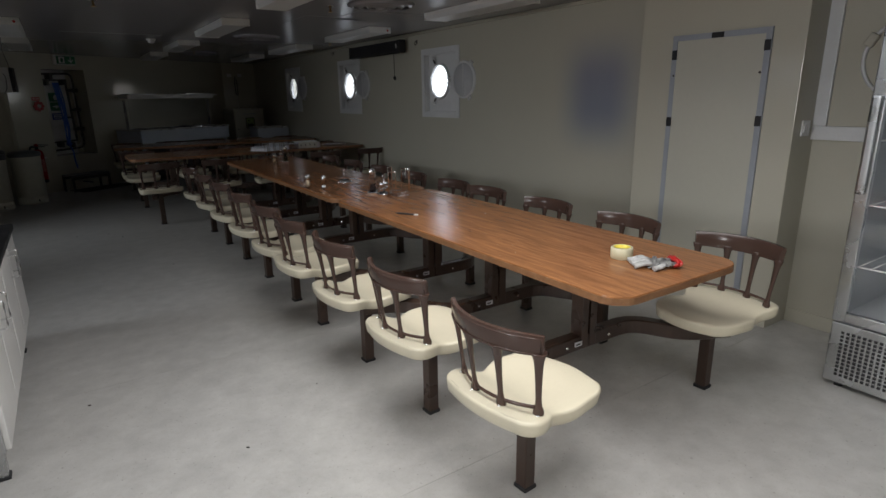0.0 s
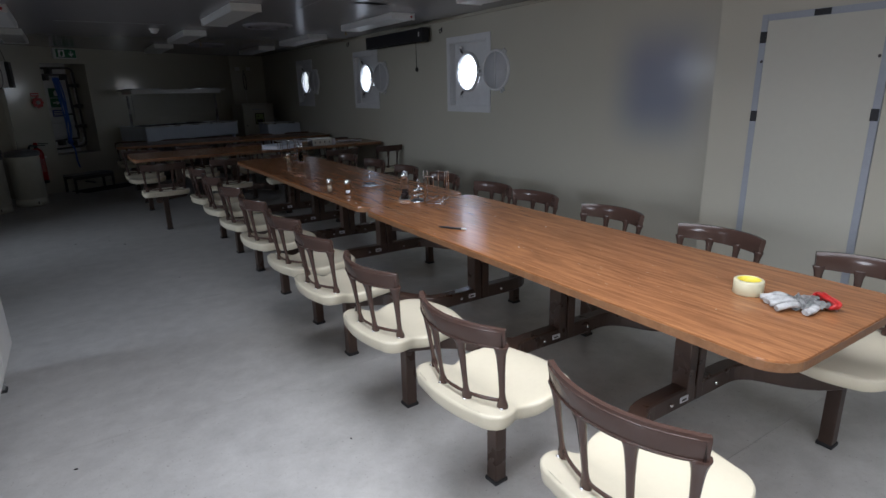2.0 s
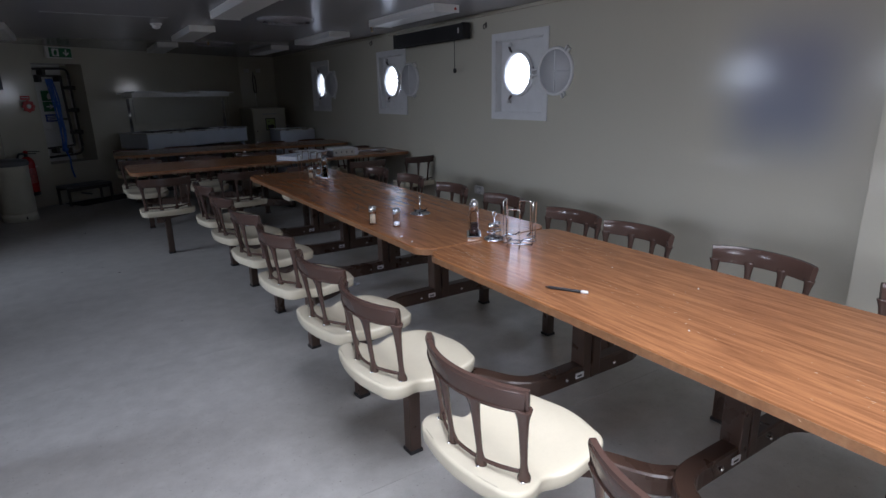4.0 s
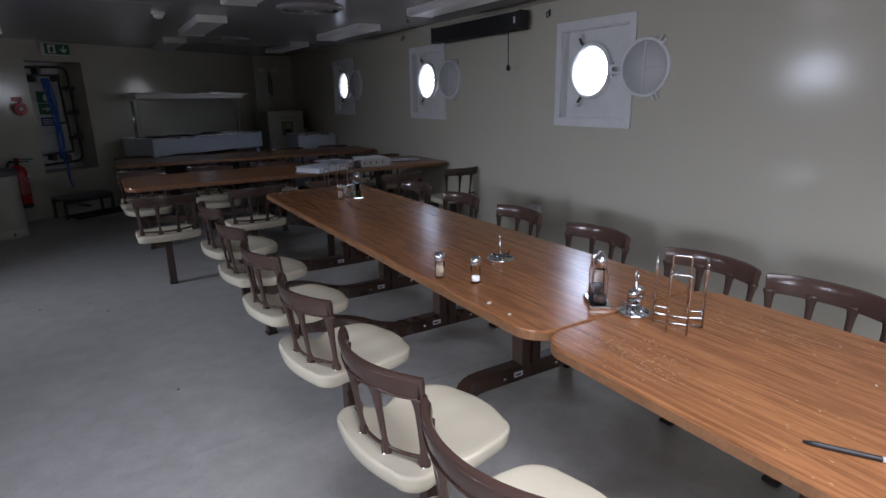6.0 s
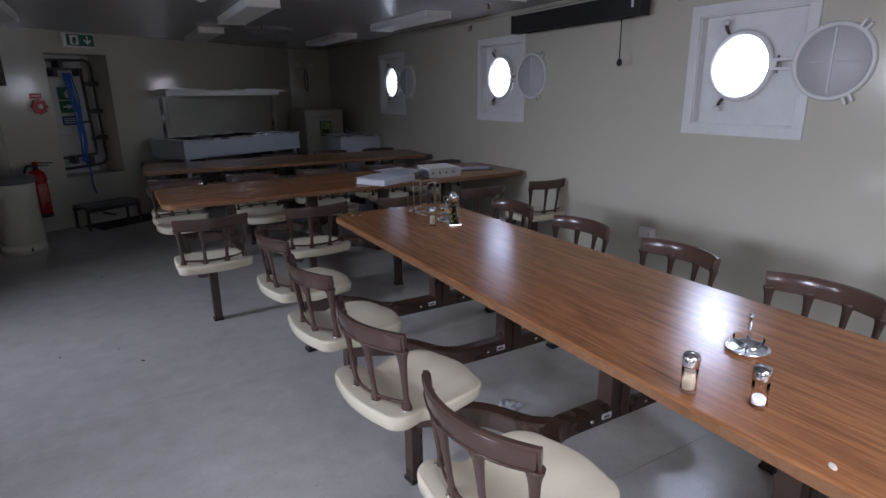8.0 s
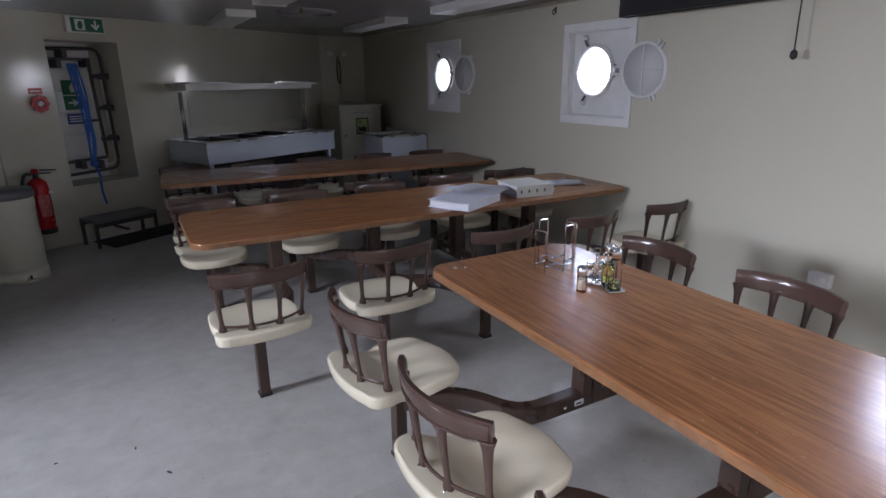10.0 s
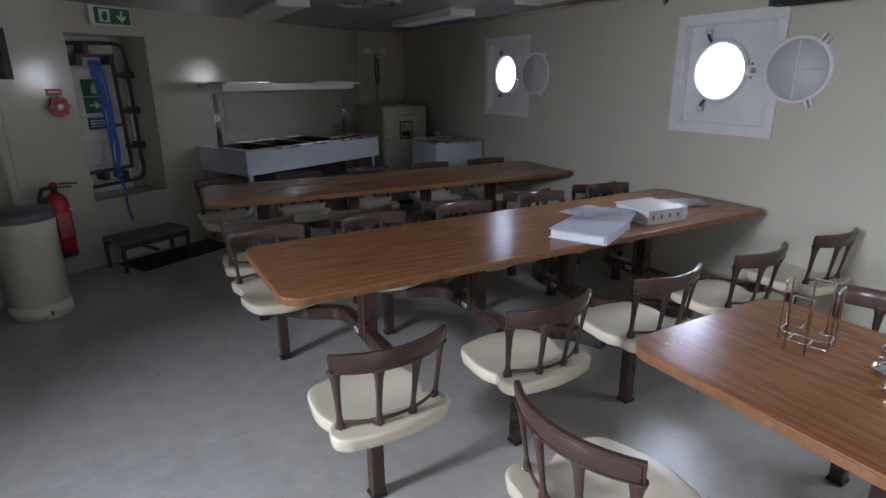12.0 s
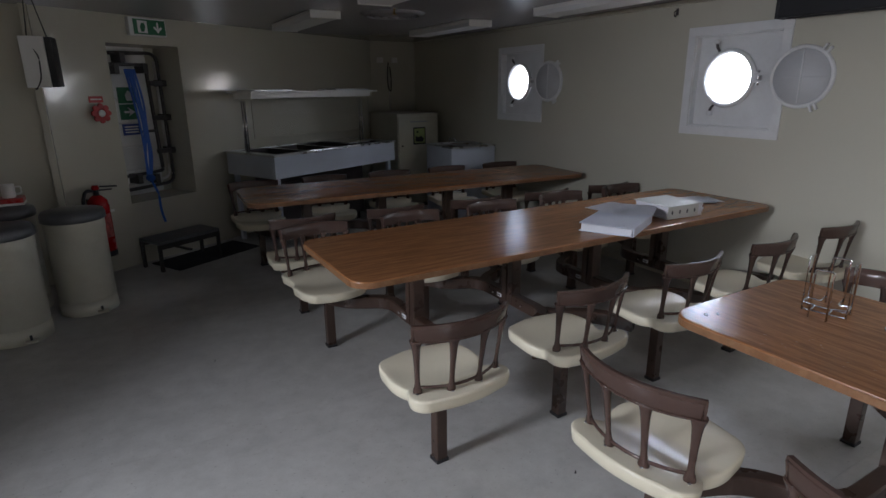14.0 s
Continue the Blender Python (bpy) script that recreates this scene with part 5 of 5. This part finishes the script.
# worn scratches in the laminate
def scuffs(x, y, rx, ry, count):
    verts, faces = [], []
    for _ in range(count):
        px, py = x + random.gauss(0, rx), y + random.gauss(0, ry)
        l, w, a = random.uniform(0.0015, 0.007), random.uniform(0.0004, 0.0014), random.gauss(math.pi / 2, 0.4)
        d, e = Vector((math.cos(a) * l, math.sin(a) * l)), Vector((-math.sin(a) * w, math.cos(a) * w))
        k = len(verts)
        verts += [(px + v.x, py + v.y, TOP + 0.0004) for v in (d, e, -d, -e)]
        faces.append((k, k + 1, k + 2, k + 3))
    me = bpy.data.meshes.new("table_scuffs")
    me.from_pydata(verts, [], faces)
    me.materials.append(M_SCUFF)
    tagged(new("table_scuffs", me), "pale worn scratches in the oak laminate", "scratches", "scuffs", "stuff")


M_SCUFF = material("bare_laminate", (0.42, 0.29, 0.18), 0.5, var=0.2)
for x, y, rx, ry, count in ((1.70, 3.36, 0.055, 0.085, 240), (2.15, 3.33, 0.06, 0.13, 220), (1.85, 2.75, 0.14, 0.25, 70), (1.78, 1.9, 0.12, 0.3, 50), (1.72, 4.9, 0.08, 0.4, 40), (1.68, 6.2, 0.06, 0.3, 40)):
    scuffs(x, y, rx, ry, count)

# binders and papers
M_BINDER = material("binder_white", (0.66, 0.68, 0.76), 0.4, var=0.03)
M_BINDER2 = material("binder_cream", (0.60, 0.60, 0.56), 0.45, var=0.04)
bd = thing("ring_binder", pose(2.43, 7.80, TOP, 0, 0, 27), "white ring binder lying closed with loose sheets", "binder")
part("back_cover", box(-0.25, 0.16, -0.15, 0.16, 0, 0.004), M_BINDER, bd)
part("front_cover", box(-0.25, 0.16, -0.15, 0.16, 0.046, 0.050), M_BINDER, bd)
part("spine", box(-0.25, 0.16, -0.155, -0.15, 0, 0.050, 0.001), M_BINDER, bd)
part("page_block", box(-0.24, 0.15, -0.14, 0.15, 0.004, 0.040), M_PAPER, bd)
for k, (x, y, r) in enumerate(((2.60, 7.90, 20), (2.66, 7.86, 35), (2.55, 7.97, 8))):
    sh = crumple(0.297, 0.21, 0.006, 11.3 + k, 8)
    z = TOP + 0.050 + 0.006 * k
    tagged(part("loose_sheet", join(None, sh, pose(x, y, z - 0.0, 0, 0, r)), M_PAPER), "loose white sheets slipping off the binder", "paper", "loose papers")
b2 = thing("lever_arch_file", pose(2.96, 7.87, TOP, 0, 0, -4), "cream lever-arch file lying on its side, full of paper", "binder")
part("spine", box(-0.165, 0.10, -0.150, -0.145, 0, 0.082, 0.002), M_BINDER2, b2)
part("cover", box(-0.165, 0.14, -0.145, 0.15, 0.078, 0.082, 0.001), M_BINDER2, b2)
part("cover", box(-0.165, 0.14, -0.145, 0.15, 0.0, 0.004, 0.001), M_BINDER2, b2)
for k in range(5):
    part("page_block", box(-0.15 + 0.004 * (k % 2), 0.145 + 0.006 * ((k * 7) % 3), -0.140, 0.14, 0.005 + k * 0.0145, 0.018 + k * 0.0145), M_PAPER, b2)
for k in range(4):
    part("spine_mark", turned([(0.008, 0), (0.008, 0.001)], 14, None, pose(-0.13 + k * 0.065, -0.150, 0.042, 90, 0, 0) @ Matrix.Diagonal((1, 1.7, 1, 1))), M_LID, b2, "dark oval")
for k, (x, y, r) in enumerate(((3.42, 8.05, -30), (3.46, 8.02, -22))):
    tagged(part("loose_sheet", join(None, crumple(0.30, 0.21, 0.008, 21.3 + k, 8), pose(x, y, TOP + 0.004 * k, 0, 0, r)), M_PAPER), "loose white sheets lying on the table", "paper", "loose papers")

# scraps on the floor
for x, y, s in ((0.42, 6.9, 0.010), (0.30, 7.15, 0.007), (1.35, 6.95, 0.008), (0.0, 7.2, 0.005), (-0.05, 3.0, 0.006), (0.5, 2.2, 0.005), (0.95, 2.55, 0.004), (0.2, 8.8, 0.006), (0.7, 5.4, 0.005)):
    tagged(part("floor_scrap", turned([(s, 0), (s * 0.8, 0.004), (s * 0.2, 0.005)], 7, None, pose(x, y, 0, 0, 0, x * 300) @ Matrix.Diagonal((1.6, 0.5, 1, 1))), M_DARK), "tiny dark scrap of dirt on the floor", "scrap", "floor scraps")

tagged(part("tissue", join(None, crumple(0.12, 0.09, 0.030, 31.7, 12), pose(1.93, 5.40, 0.0, 0, 0, 25)), M_PAPER), "crumpled pale paper tissue lying on the floor", "tissue")

# vinyl sheets of the floor, butted with fine seams
cuts = [RY, -0.05, 1.56, 3.165, 4.77, 6.38, 7.99, 9.6, 11.2, 13.4]
floor = bpy.data.objects["floor"]
for a, c in zip(cuts, cuts[1:]):
    for x0, x1 in ((LX, WX), ):
        part("vinyl_sheet", box(x0, x1, a + 0.0007, c - 0.0007, -0.004, 0.0), M_FLOOR, floor)
